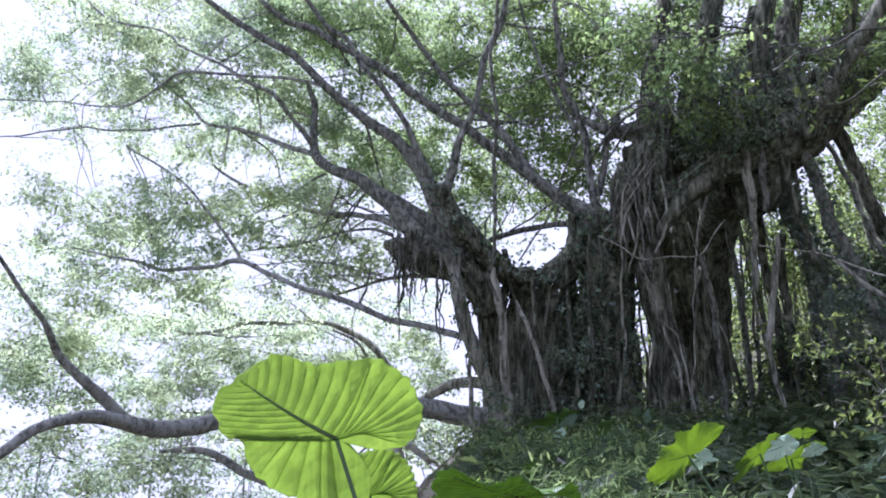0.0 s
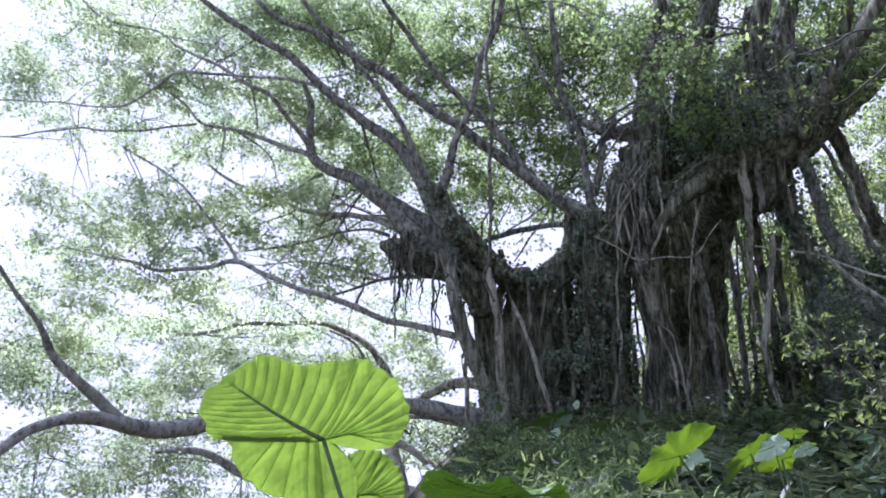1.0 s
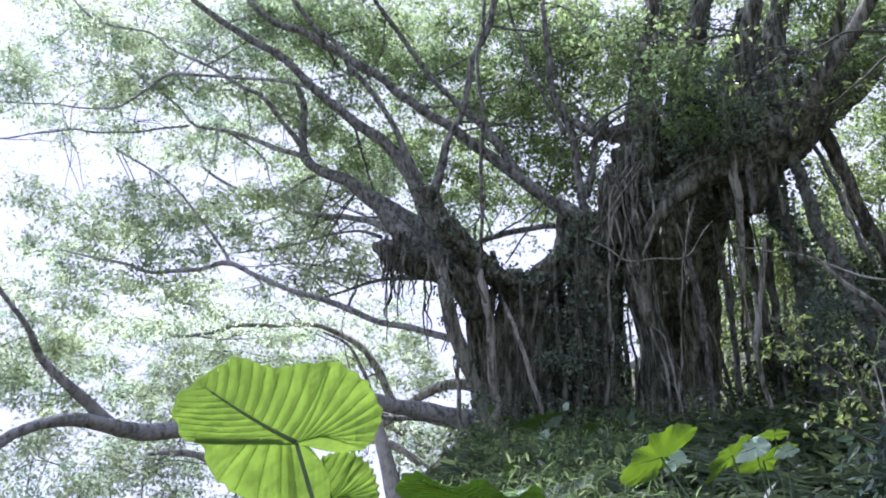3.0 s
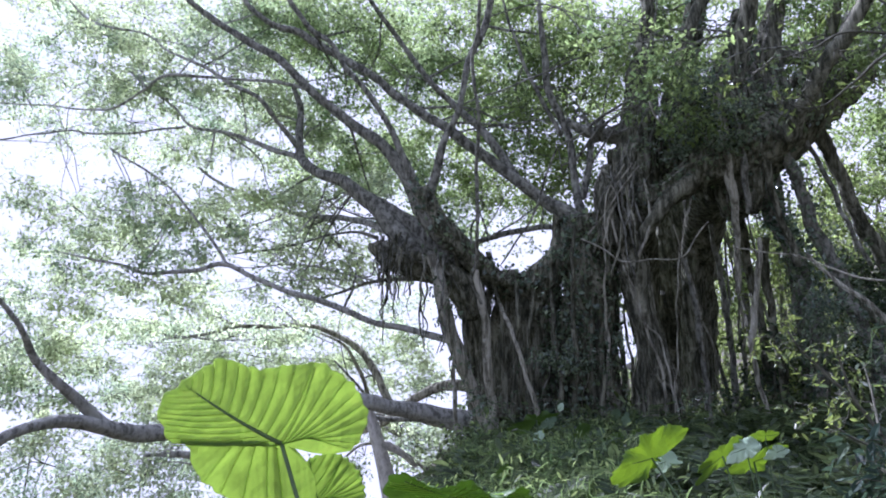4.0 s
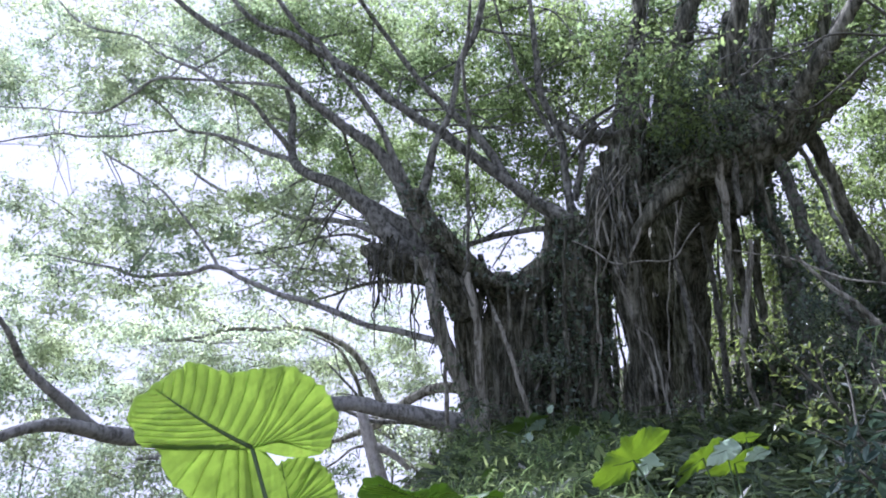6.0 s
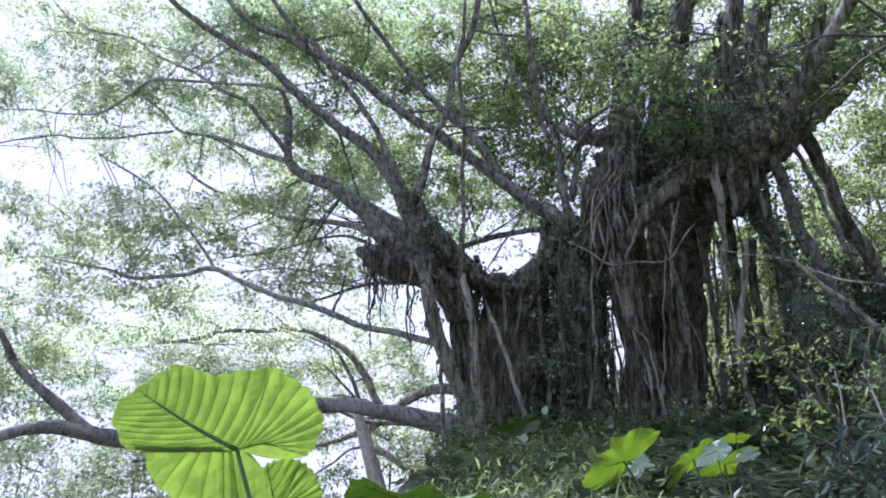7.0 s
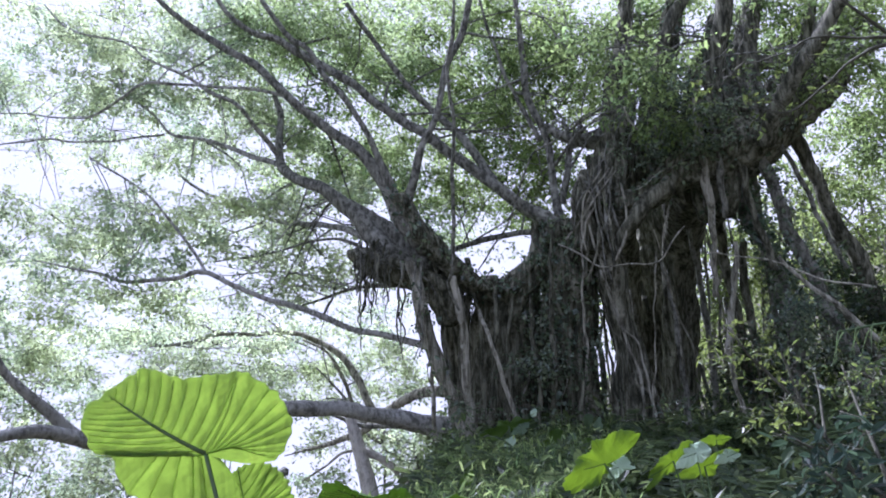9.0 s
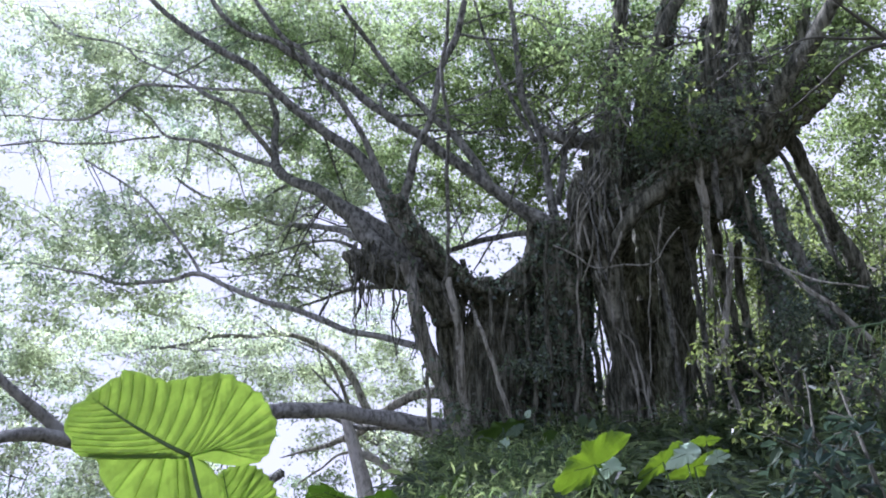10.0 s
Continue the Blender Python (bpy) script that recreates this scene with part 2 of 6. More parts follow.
def turns(rng, n, tilt=1.0, rise=0.0):
    """Random turn matrices, (n, 3, 3); tilt below 1 keeps leaf faces nearer to level, rise points them up."""
    yaw = rng.uniform(0, 2 * math.pi, n)
    pit = rng.normal(-rise, 0.7 * tilt, n)
    rol = rng.normal(0, 0.8 * tilt, n)
    cy, sy, cp, sp, cr, sr = np.cos(yaw), np.sin(yaw), np.cos(pit), np.sin(pit), np.cos(rol), np.sin(rol)
    z, o = np.zeros(n), np.ones(n)
    a = np.stack([np.stack([cy, -sy, z], 1), np.stack([sy, cy, z], 1), np.stack([z, z, o], 1)], 1)
    b = np.stack([np.stack([cp, z, sp], 1), np.stack([z, o, z], 1), np.stack([-sp, z, cp], 1)], 1)
    c = np.stack([np.stack([o, z, z], 1), np.stack([z, cr, -sr], 1), np.stack([z, sr, cr], 1)], 1)
    return a @ b @ c


def leaf_cloud(places, mats, scales, shape):
    """Many copies of one leaf shape as arrays."""
    lv, lf = shape
    v = np.einsum("nij,kj->nki", mats, lv) * scales[:, None, None] + places[:, None]
    f = lf[None] + (np.arange(len(places)) * len(lv))[:, None, None]
    return v.reshape(-1, 3), f.reshape(-1, 3)


def spray_leaves(rng, centres, per=11, length=0.42, tilt=0.8, stray=0.045):
    """Leaves set alternately along short twigs that start at the centres."""
    n = len(centres)
    way = turns(rng, n, tilt * 0.7)
    k = (np.arange(per) + 0.5) / per
    side = np.where(np.arange(per) % 2 == 0, 1.0, -1.0)
    base = centres[:, None] + way[:, None, :, 0] * (k * length)[None, :, None]
    base[..., 2] -= (k ** 2)[None] * length * 0.25
    base += rng.normal(0, stray, base.shape)
    ang = side[None] * rng.uniform(0.5, 1.3, (n, per))
    c, s = np.cos(ang), np.sin(ang)
    z, o = np.zeros_like(c), np.ones_like(c)
    about = np.stack([np.stack([c, -s, z], -1), np.stack([s, c, z], -1), np.stack([z, z, o], -1)], -2)
    rol = rng.normal(0, 0.7 * tilt, (n, per))
    pit = rng.normal(0.25, 0.6, (n, per))
    cr, sr, cp, sp = np.cos(rol), np.sin(rol), np.cos(pit), np.sin(pit)
    rx = np.stack([np.stack([o, z, z], -1), np.stack([z, cr, -sr], -1), np.stack([z, sr, cr], -1)], -2)
    ry = np.stack([np.stack([cp, z, sp], -1), np.stack([z, o, z], -1), np.stack([-sp, z, cp], -1)], -2)
    m = way[:, None] @ about @ ry @ rx
    tips = centres + way[:, :, 0] * length
    return base.reshape(-1, 3), m.reshape(-1, 3, 3), tips


# ---- ground: one sheet, a bank that climbs to the tree and falls away beside it ----
def ground_height(x, y):
    bank = 0.165 * np.clip(y + 0.6, 0, 13) + 0.05 * np.clip(y - 12.4, 0, 60)
    edge = 0.45 + 0.02 * y
    fall = np.clip(edge - x, 0, None)
    drop = 0.9 * np.minimum(fall, 1.5) + 1.5 * np.clip(fall - 1.5, 0, 10)
    rise = 0.10 * np.clip(x - 3.5, 0, 40) + 0.5 * np.clip(x - 12, 0, 25)
    # unseen slope behind the camera, added to cut the sky light on the trunk
    behind = 0.35 * np.clip(-3.5 - y, 0, 40)
    back = 0.35 * np.clip(y - 13, 0, 16) * np.clip(fall / 3, 0, 1)
    bumps = 0.12 * np.sin(1.3 * x + 0.4 * y) * np.sin(0.9 * y - 0.5 * x) + 0.05 * np.sin(3.1 * x) * np.sin(2.7 * y + 1)
    return bank - drop * np.clip((y + 1) / 3, 0.15, 1) + rise + behind - back + bumps


def foot_at(x, y):
    return (x, y, float(ground_height(np.float64(x), np.float64(y))) - 0.03)


def axis_steps(far):
    near = np.arange(-20, 30.01, 0.5)
    out = 30 + np.geomspace(1, far, 26)
    return np.concatenate([-(out[::-1]) + 10, near, out])


gx, gy = np.meshgrid(axis_steps(2500), axis_steps(2500), indexing="ij")
gz = ground_height(gx, gy)
ni, nj = gx.shape
idx = np.arange(ni * nj).reshape(ni, nj)
gf = np.stack([idx[:-1, :-1], idx[1:, :-1], idx[1:, 1:], idx[:-1, 1:]], -1).reshape(-1, 4)
ground = mesh_part("ground", np.stack([gx, gy, gz], -1).reshape(-1, 3), gf, SOIL, None, "", True)
tagged(ground, "dark sloping forest floor of soil and leaf litter", "ground", kind="structure")

# added glowing wall that stands in for the white sky and distance beyond the falling slope
mist = bpy.data.materials.new("backdrop_glow")
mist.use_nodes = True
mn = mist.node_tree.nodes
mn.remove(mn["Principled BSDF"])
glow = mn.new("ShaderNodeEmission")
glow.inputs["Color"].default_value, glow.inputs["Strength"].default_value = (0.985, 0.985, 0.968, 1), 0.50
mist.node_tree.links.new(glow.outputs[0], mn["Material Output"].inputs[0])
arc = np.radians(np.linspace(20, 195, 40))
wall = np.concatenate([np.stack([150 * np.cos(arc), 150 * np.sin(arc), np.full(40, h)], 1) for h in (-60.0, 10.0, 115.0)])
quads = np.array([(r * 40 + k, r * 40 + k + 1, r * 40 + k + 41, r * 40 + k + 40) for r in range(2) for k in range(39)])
tagged(mesh_part("backdrop", wall, quads, mist, None, "", True), "glowing white backdrop in place of the bright sky and distance", "mist", kind="structure")

# ---- the great fig tree ----
fig = thing("banyan_tree", "huge old banyan with fused root trunk and wide leafy limbs", "tree", at=(2.5, 10.5, 2.0))
fig_foot = Vector((2.5, 10.5, 2.0))


def under(ob, base):
    """Parents ob to the thing base without moving it."""
    ob.parent = base
    ob.matrix_parent_inverse = Matrix.Translation(base.location).inverted()
    return ob


# fused trunk: many root columns grown together
columns = []
columns.append([(2.47, 10.11, 5.33, 0.331), (2.49, 10.25, 4.51, 0.382), (2.46, 10.47, 3.45, 0.397), (2.41, 10.76, 1.81, 0.496)])
columns.append([(1.67, 10.66, 4.51, 0.132), (1.81, 10.71, 4.35, 0.264), (1.88, 10.95, 3.92, 0.418), (1.92, 11.07, 3.18, 0.490), (1.91, 11.17, 1.82, 0.588)])
columns.append([(1.20, 10.65, 4.53, 0.245), (1.31, 11.14, 3.96, 0.348), (1.30, 11.42, 3.03, 0.387), (1.18, 11.47, 1.83, 0.471)])
columns.append([(0.31, 10.23, 4.81, 0.202), (0.56, 10.76, 4.47, 0.228), (0.71, 11.14, 3.58, 0.211), (0.84, 11.36, 1.83, 0.318)])
columns.append([(-0.99, 10.30, 4.96, 0.102), (-0.76, 10.30, 4.82, 0.231), (-0.38, 10.25, 4.71, 0.294), (-0.05, 10.20, 4.58, 0.282), (0.34, 10.10, 4.32, 0.242), (0.66, 10.24, 3.78, 0.215)])
columns.append([(-0.18, 9.56, 5.63, 0.151), (0.05, 9.71, 5.17, 0.204), (0.44, 9.83, 4.78, 0.213), (0.87, 10.14, 4.42, 0.189), (1.34, 10.37, 4.22, 0.192), (1.76, 10.43, 4.45, 0.222), (2.11, 10.36, 4.76, 0.222), (2.38, 10.19, 5.08, 0.303)])
columns.append([(3.92, 9.92, 9.84, 0.091), (3.73, 9.98, 8.94, 0.119), (3.56, 10.03, 8.08, 0.195), (3.46, 10.07, 7.24, 0.307), (3.37, 10.04, 6.29, 0.355), (3.11, 9.91, 5.35, 0.361), (2.86, 9.99, 4.72, 0.322)])
columns.append([(2.84, 10.00, 6.21, 0.074), (2.76, 9.90, 5.95, 0.119), (2.78, 9.82, 5.66, 0.181), (2.82, 9.78, 5.26, 0.240), (2.86, 9.84, 4.77, 0.265)])
columns.append([(2.91, 9.86, 5.15, 0.286), (3.10, 9.95, 4.52, 0.239), (3.22, 10.06, 3.82, 0.202), (3.35, 10.14, 3.22, 0.217), (3.37, 10.19, 2.71, 0.319), (3.42, 10.32, 2.30, 0.379), (3.39, 10.39, 1.72, 0.461)])
columns.append([(3.22, 9.79, 5.40, 0.268), (3.73, 9.63, 5.62, 0.248), (4.23, 9.44, 5.92, 0.316), (4.84, 9.37, 6.17, 0.439), (5.55, 9.28, 6.50, 0.421)])
columns.append([(4.61, 9.96, 5.94, 0.367), (4.85, 11.95, 5.61, 0.235), (4.82, 12.33, 4.39, 0.216), (4.85, 12.56, 3.25, 0.272), (4.85, 12.74, 1.84, 0.382)])
columns.append([(5.36, 13.00, 8.10, 0.843), (5.24, 13.30, 7.19, 0.869), (5.11, 13.60, 5.77, 0.790), (5.00, 13.90, 4.01, 0.754), (4.86, 14.20, 1.75, 0.804)])
# the next two are side walls added to keep light out of the hollow
columns.append([(3.27, 10.81, 6.86, 0.202), (3.33, 10.90, 6.35, 0.241), (3.86, 11.90, 5.94, 0.278), (4.16, 12.80, 5.19, 0.247), (4.17, 13.20, 3.90, 0.224), (4.07, 13.60, 1.75, 0.287)])
columns.append([(4.95, 10.93, 6.55, 0.504), (4.99, 11.50, 6.01, 0.436), (5.04, 12.20, 5.25, 0.280), (5.04, 12.80, 3.83, 0.261), (4.94, 13.20, 1.74, 0.321)])
columns.append([(5.13, 9.25, 8.64, 0.130), (4.94, 9.44, 8.02, 0.204), (4.78, 9.51, 7.43, 0.331), (4.75, 9.42, 6.68, 0.411), (4.79, 9.54, 5.95, 0.337), (4.83, 9.75, 5.28, 0.195)])
columns.append([(4.63, 9.62, 9.47, 0.088), (4.39, 9.78, 8.58, 0.126), (4.21, 9.92, 7.78, 0.192), (4.10, 9.96, 6.96, 0.283), (4.04, 10.17, 6.24, 0.377)])
columns.append([(5.19, 9.61, 6.08, 0.340), (5.38, 9.56, 6.94, 0.382), (5.43, 9.50, 7.84, 0.222), (5.68, 9.49, 8.58, 0.113), (5.87, 9.47, 9.34, 0.077)])
columns.append([(2.13, 10.35, 4.88, 0.204), (1.81, 10.45, 4.46, 0.259), (1.46, 10.60, 4.13, 0.353), (1.34, 10.80, 3.42, 0.408), (1.29, 10.90, 2.25, 0.472)])
columns.append([(2.23, 10.20, 5.46, 0.241), (2.12, 10.30, 5.06, 0.204), (2.06, 10.35, 4.59, 0.248)])


def strand(run, rng, spread, r, lo=0.0, hi=1.0, front=False, twist=1.2):
    """A thin root that clings to a column, from share lo to share hi of its run."""
    q = spline(run, 0.3)
    n = len(q)
    a, b = int(lo * (n - 1)), max(int(hi * (n - 1)), int(lo * (n - 1)) + 3)
    q = q[a:min(b, n - 1) + 1]
    ang = rng.uniform(-2.9, -0.2) if front else rng.uniform(0, 2 * math.pi)
    ang = ang + np.cumsum(rng.normal(0, 0.2, len(q))) + rng.uniform(-1, 1) * twist * 0.25 * np.linspace(0, 1, len(q))
    out = q.copy()
    out[:, 0] += q[:, 3] * spread * np.cos(ang)
    out[:, 1] += q[:, 3] * spread * np.sin(ang)
    out[:, 3] = r * np.linspace(0.8, 1.25, len(q)) * rng.uniform(0.85, 1.15, len(q))
    return [tuple(v) for v in out]


def trunk_mass(name, runs, parent, seed=3):
    rng = np.random.default_rng(seed)
    bundle = []
    for i, p in enumerate(runs):
        smooth_one = i in (6, 8, 9, 10, 11, 12, 13)
        bundle.append([(x, y, z, r * (0.97 if smooth_one else 0.9)) for x, y, z, r in p])
        wide = max(r for *_, r in p)
        for k in range(5 if smooth_one else 11):
            bundle.append(strand(p, rng, rng.uniform(0.8, 0.97), rng.uniform(0.06, 0.12 if smooth_one else 0.24) * wide, twist=1.2 if smooth_one else 2.5))
    vs, fs, off = [], [], 0
    for p in bundle:
        v, f, c = tube_arrays(spline(p, 0.12), 10, 0.10, 0.008, rng, 0.04)
        tri = np.vstack([f[:, [0, 1, 2]], f[:, [0, 2, 3]], c[:, :3]])
        vs.append(v)
        fs.append(tri + off)
        off += len(v)
    ob = mesh_part(name, np.vstack(vs), np.vstack(fs), BARK, None, "", True)
    rm = ob.modifiers.new("fuse", "REMESH")
    rm.mode, rm.voxel_size, rm.use_smooth_shade = "VOXEL", 0.018, True
    tex = bpy.data.textures.new("knots", "CLOUDS")
    tex.noise_scale, tex.noise_depth = 0.11, 3
    dp = ob.modifiers.new("knots", "DISPLACE")
    dp.texture, dp.strength, dp.mid_level = tex, 0.028, 0.5
    lump = bpy.data.textures.new("lumps", "CLOUDS")
    lump.noise_scale, lump.noise_depth = 0.45, 2
    dl = ob.modifiers.new("lumps", "DISPLACE")
    dl.texture, dl.strength, dl.mid_level = lump, 0.09, 0.5
    return under(ob, parent)


trunk_mass("trunk", columns, fig)

limb_runs = []
limb_runs.append([(-4.69, 9.91, 9.74, 0.053), (-3.48, 9.74, 8.65, 0.065), (-2.64, 9.70, 8.14, 0.078), (-2.08, 9.69, 7.50, 0.084), (-1.43, 9.66, 6.95, 0.089), (-0.79, 9.63, 6.41, 0.107), (-0.38, 9.61, 5.81, 0.150), (-0.11, 9.67, 5.26, 0.184), (0.27, 9.80, 4.87, 0.213)])
limb_runs.append([(-2.49, 9.20, 9.10, 0.041), (-2.06, 9.30, 8.45, 0.049), (-1.67, 9.30, 8.12, 0.048), (-1.38, 9.34, 7.67, 0.054), (-1.03, 9.37, 7.24, 0.054), (-0.77, 9.41, 6.79, 0.053), (-0.53, 9.45, 6.31, 0.060), (-0.30, 9.51, 5.80, 0.079)])
limb_runs.append([(-3.77, 10.15, 10.03, 0.046), (-3.05, 10.21, 9.21, 0.060), (-2.34, 10.12, 8.84, 0.075), (-1.35, 10.12, 8.19, 0.080), (-0.60, 10.11, 7.58, 0.087), (0.04, 10.06, 7.08, 0.092), (0.65, 10.02, 6.56, 0.098), (1.21, 10.05, 6.16, 0.104), (1.70, 10.09, 5.72, 0.123), (2.19, 10.09, 5.38, 0.176), (2.63, 10.13, 4.95, 0.218)])
limb_runs.append([(-2.77, 11.44, 8.59, 0.057), (-2.62, 11.39, 8.07, 0.073), (-2.57, 11.22, 7.26, 0.086), (-2.31, 10.98, 6.70, 0.106), (-1.53, 10.54, 6.14, 0.130), (-0.89, 10.30, 5.56, 0.166), (-0.47, 10.17, 4.99, 0.191), (0.17, 10.12, 4.50, 0.202)])
limb_runs.append([(-5.98, 11.31, 8.87, 0.017), (-5.59, 11.31, 8.52, 0.024), (-5.07, 11.34, 8.13, 0.024), (-4.71, 11.36, 7.71, 0.032), (-3.88, 11.33, 7.53, 0.040), (-3.11, 11.24, 7.16, 0.055), (-2.62, 11.20, 6.99, 0.062), (-2.37, 11.06, 6.78, 0.069)])
limb_runs.append([(-9.45, 10.50, 7.90, 0.010), (-7.89, 10.37, 7.71, 0.015), (-6.82, 10.32, 7.60, 0.015), (-5.75, 10.26, 7.50, 0.022), (-5.00, 10.00, 7.71, 0.025), (-4.50, 9.84, 7.91, 0.029), (-3.42, 9.80, 7.78, 0.029), (-2.49, 9.74, 7.67, 0.035), (-2.08, 9.69, 7.52, 0.041)])
limb_runs.append([(-6.68, 10.01, 9.66, 0.015), (-6.10, 10.08, 9.12, 0.022), (-5.10, 10.07, 8.86, 0.022), (-4.72, 10.07, 8.54, 0.022), (-4.08, 10.07, 8.21, 0.030), (-3.59, 10.17, 7.92, 0.037), (-3.12, 10.34, 7.74, 0.044), (-2.80, 10.76, 7.39, 0.053), (-2.59, 11.15, 7.16, 0.062)])
limb_runs.append([(-6.57, 10.78, 5.08, 0.015), (-6.08, 10.83, 4.94, 0.021), (-5.48, 10.87, 4.83, 0.029), (-4.95, 10.92, 4.70, 0.036), (-4.16, 10.92, 4.73, 0.043), (-3.61, 10.80, 4.80, 0.050), (-3.12, 10.77, 4.59, 0.050), (-2.39, 10.77, 4.28, 0.052), (-1.67, 10.75, 4.05, 0.056), (-1.09, 10.73, 3.81, 0.055), (-0.45, 10.58, 3.62, 0.062), (0.25, 10.45, 3.41, 0.073)])
limb_runs.append([(-5.78, 10.65, 6.92, 0.015), (-5.66, 10.68, 6.82, 0.022), (-4.74, 10.76, 6.26, 0.022), (-4.30, 10.81, 5.77, 0.026), (-3.80, 10.80, 5.13, 0.029), (-3.56, 10.81, 4.79, 0.036)])
limb_runs.append([(-5.13, 15.09, 4.73, 0.029), (-4.65, 15.15, 4.55, 0.048), (-3.13, 14.68, 4.46, 0.065), (-2.36, 14.23, 4.25, 0.072), (-1.72, 13.85, 3.82, 0.079), (-1.26, 13.50, 3.26, 0.084), (-0.88, 13.18, 2.60, 0.089), (-0.19, 12.56, 2.30, 0.094), (0.71, 11.48, 2.10, 0.091)])
limb_runs.append([(-2.69, 14.72, 4.32, 0.028), (-2.07, 14.53, 3.96, 0.037), (-1.71, 14.50, 3.38, 0.045), (-1.48, 14.47, 2.82, 0.053), (-0.93, 13.83, 2.21, 0.059)])
limb_runs.append([(-8.12, 15.51, 4.90, 0.020), (-7.69, 15.58, 4.69, 0.029), (-6.57, 15.15, 4.44, 0.039), (-5.87, 15.20, 4.31, 0.039), (-4.61, 15.15, 4.54, 0.048)])
limb_runs.append([(-4.47, 5.29, 1.23, 0.032), (-4.23, 5.65, 1.42, 0.039), (-3.96, 5.99, 1.69, 0.046), (-3.87, 6.07, 1.80, 0.046), (-3.77, 6.34, 1.94, 0.054), (-3.64, 6.64, 1.99, 0.062), (-3.50, 7.07, 1.96, 0.071), (-3.36, 7.40, 1.90, 0.080), (-3.22, 7.72, 1.89, 0.084), (-2.55, 8.50, 2.10, 0.092), (-1.84, 9.17, 2.34, 0.099), (-1.23, 9.68, 2.43, 0.094), (-0.95, 9.90, 2.42, 0.096), (-0.52, 10.14, 2.33, 0.107), (0.20, 10.39, 2.22, 0.139), (0.77, 10.55, 2.06, 0.204)])
limb_runs.append([(-4.26, 4.93, 3.81, 0.007), (-4.14, 5.34, 3.48, 0.013), (-4.04, 5.76, 3.13, 0.020), (-3.95, 6.06, 2.85, 0.025), (-3.91, 6.35, 2.59, 0.037), (-3.75, 6.51, 2.40, 0.043), (-3.53, 6.93, 2.07, 0.055), (-3.48, 7.17, 1.96, 0.057)])
limb_runs.append([(-2.60, 13.19, 1.82, 0.011), (-2.09, 13.05, 1.95, 0.038), (-1.58, 12.82, 2.05, 0.063), (-1.00, 12.56, 2.24, 0.080), (-0.69, 12.28, 2.50, 0.079), (-0.26, 11.91, 2.71, 0.093), (0.24, 11.57, 2.82, 0.107), (0.71, 11.19, 2.73, 0.128)])
limb_runs.append([(0.35, 11.50, 5.13, 0.045), (0.82, 11.62, 5.45, 0.054), (1.61, 11.76, 5.71, 0.062), (2.19, 11.38, 5.61, 0.069), (2.60, 10.86, 5.28, 0.087)])
limb_runs.append([(0.97, 9.27, 9.04, 0.056), (0.85, 9.35, 8.44, 0.063), (0.56, 9.36, 7.71, 0.062), (0.42, 9.36, 7.00, 0.060), (0.19, 9.43, 6.44, 0.066), (0.05, 9.49, 5.89, 0.079), (-0.10, 9.61, 5.46, 0.092)])
limb_runs.append([(1.86, 10.11, 9.78, 0.053), (1.91, 10.23, 9.03, 0.060), (1.95, 10.30, 8.48, 0.068), (2.03, 10.40, 7.79, 0.074), (2.28, 10.47, 7.22, 0.073), (2.37, 10.49, 6.50, 0.079), (2.43, 10.47, 5.86, 0.085), (2.51, 10.33, 5.31, 0.110)])
limb_runs.append([(2.88, 10.19, 7.15, 0.043), (2.72, 10.27, 6.90, 0.057), (2.64, 10.31, 6.41, 0.057), (2.50, 10.38, 5.83, 0.064)])
limb_runs.append([(2.27, 10.27, 7.20, 0.058), (2.59, 10.24, 6.99, 0.093), (2.86, 10.17, 6.87, 0.121), (3.22, 10.09, 6.83, 0.198)])
limb_runs.append([(6.88, 9.18, 7.60, 0.143), (6.78, 9.18, 7.50, 0.241), (6.44, 9.18, 7.24, 0.337), (5.93, 9.26, 6.87, 0.371), (5.60, 9.39, 6.50, 0.390), (5.06, 9.49, 6.12, 0.390)])
limb_runs.append([(7.90, 9.00, 8.31, 0.063), (7.37, 9.05, 7.88, 0.080), (6.94, 9.15, 7.65, 0.107), (6.62, 9.20, 7.43, 0.125)])
limb_runs.append([(6.32, 7.60, 7.97, 0.098), (6.10, 7.78, 7.70, 0.099), (5.88, 7.99, 7.34, 0.108), (5.61, 8.20, 6.98, 0.116), (5.38, 8.55, 6.50, 0.118), (5.31, 8.87, 6.11, 0.136)])
limb_runs.append([(5.04, 8.81, 8.73, 0.137), (5.00, 8.93, 8.33, 0.145), (4.81, 9.12, 7.70, 0.153), (4.75, 9.30, 7.11, 0.177)])
limb_runs.append([(6.86, 9.52, 9.24, 0.086), (6.68, 9.62, 8.54, 0.094), (6.36, 9.61, 7.89, 0.109), (5.88, 9.53, 7.43, 0.132)])
limb_runs.append([(7.49, 9.50, 7.96, 0.100), (6.68, 9.50, 7.92, 0.108), (5.84, 9.50, 7.88, 0.125), (5.29, 9.47, 7.93, 0.150)])
limb_runs.append([(4.70, 9.48, 9.25, 0.100), (4.43, 9.50, 8.82, 0.106), (4.20, 9.55, 8.31, 0.105), (4.05, 9.71, 7.77, 0.151)])
limb_runs.append([(3.74, 10.06, 9.71, 0.075), (3.78, 10.12, 8.81, 0.089), (3.64, 10.06, 7.98, 0.115)])
limb_runs.append([(-2.34, 13.65, 1.35, 0.017), (-1.88, 13.47, 1.61, 0.024), (-1.42, 13.29, 1.87, 0.033), (-0.75, 13.13, 1.76, 0.032), (-0.09, 12.63, 1.36, 0.045)])
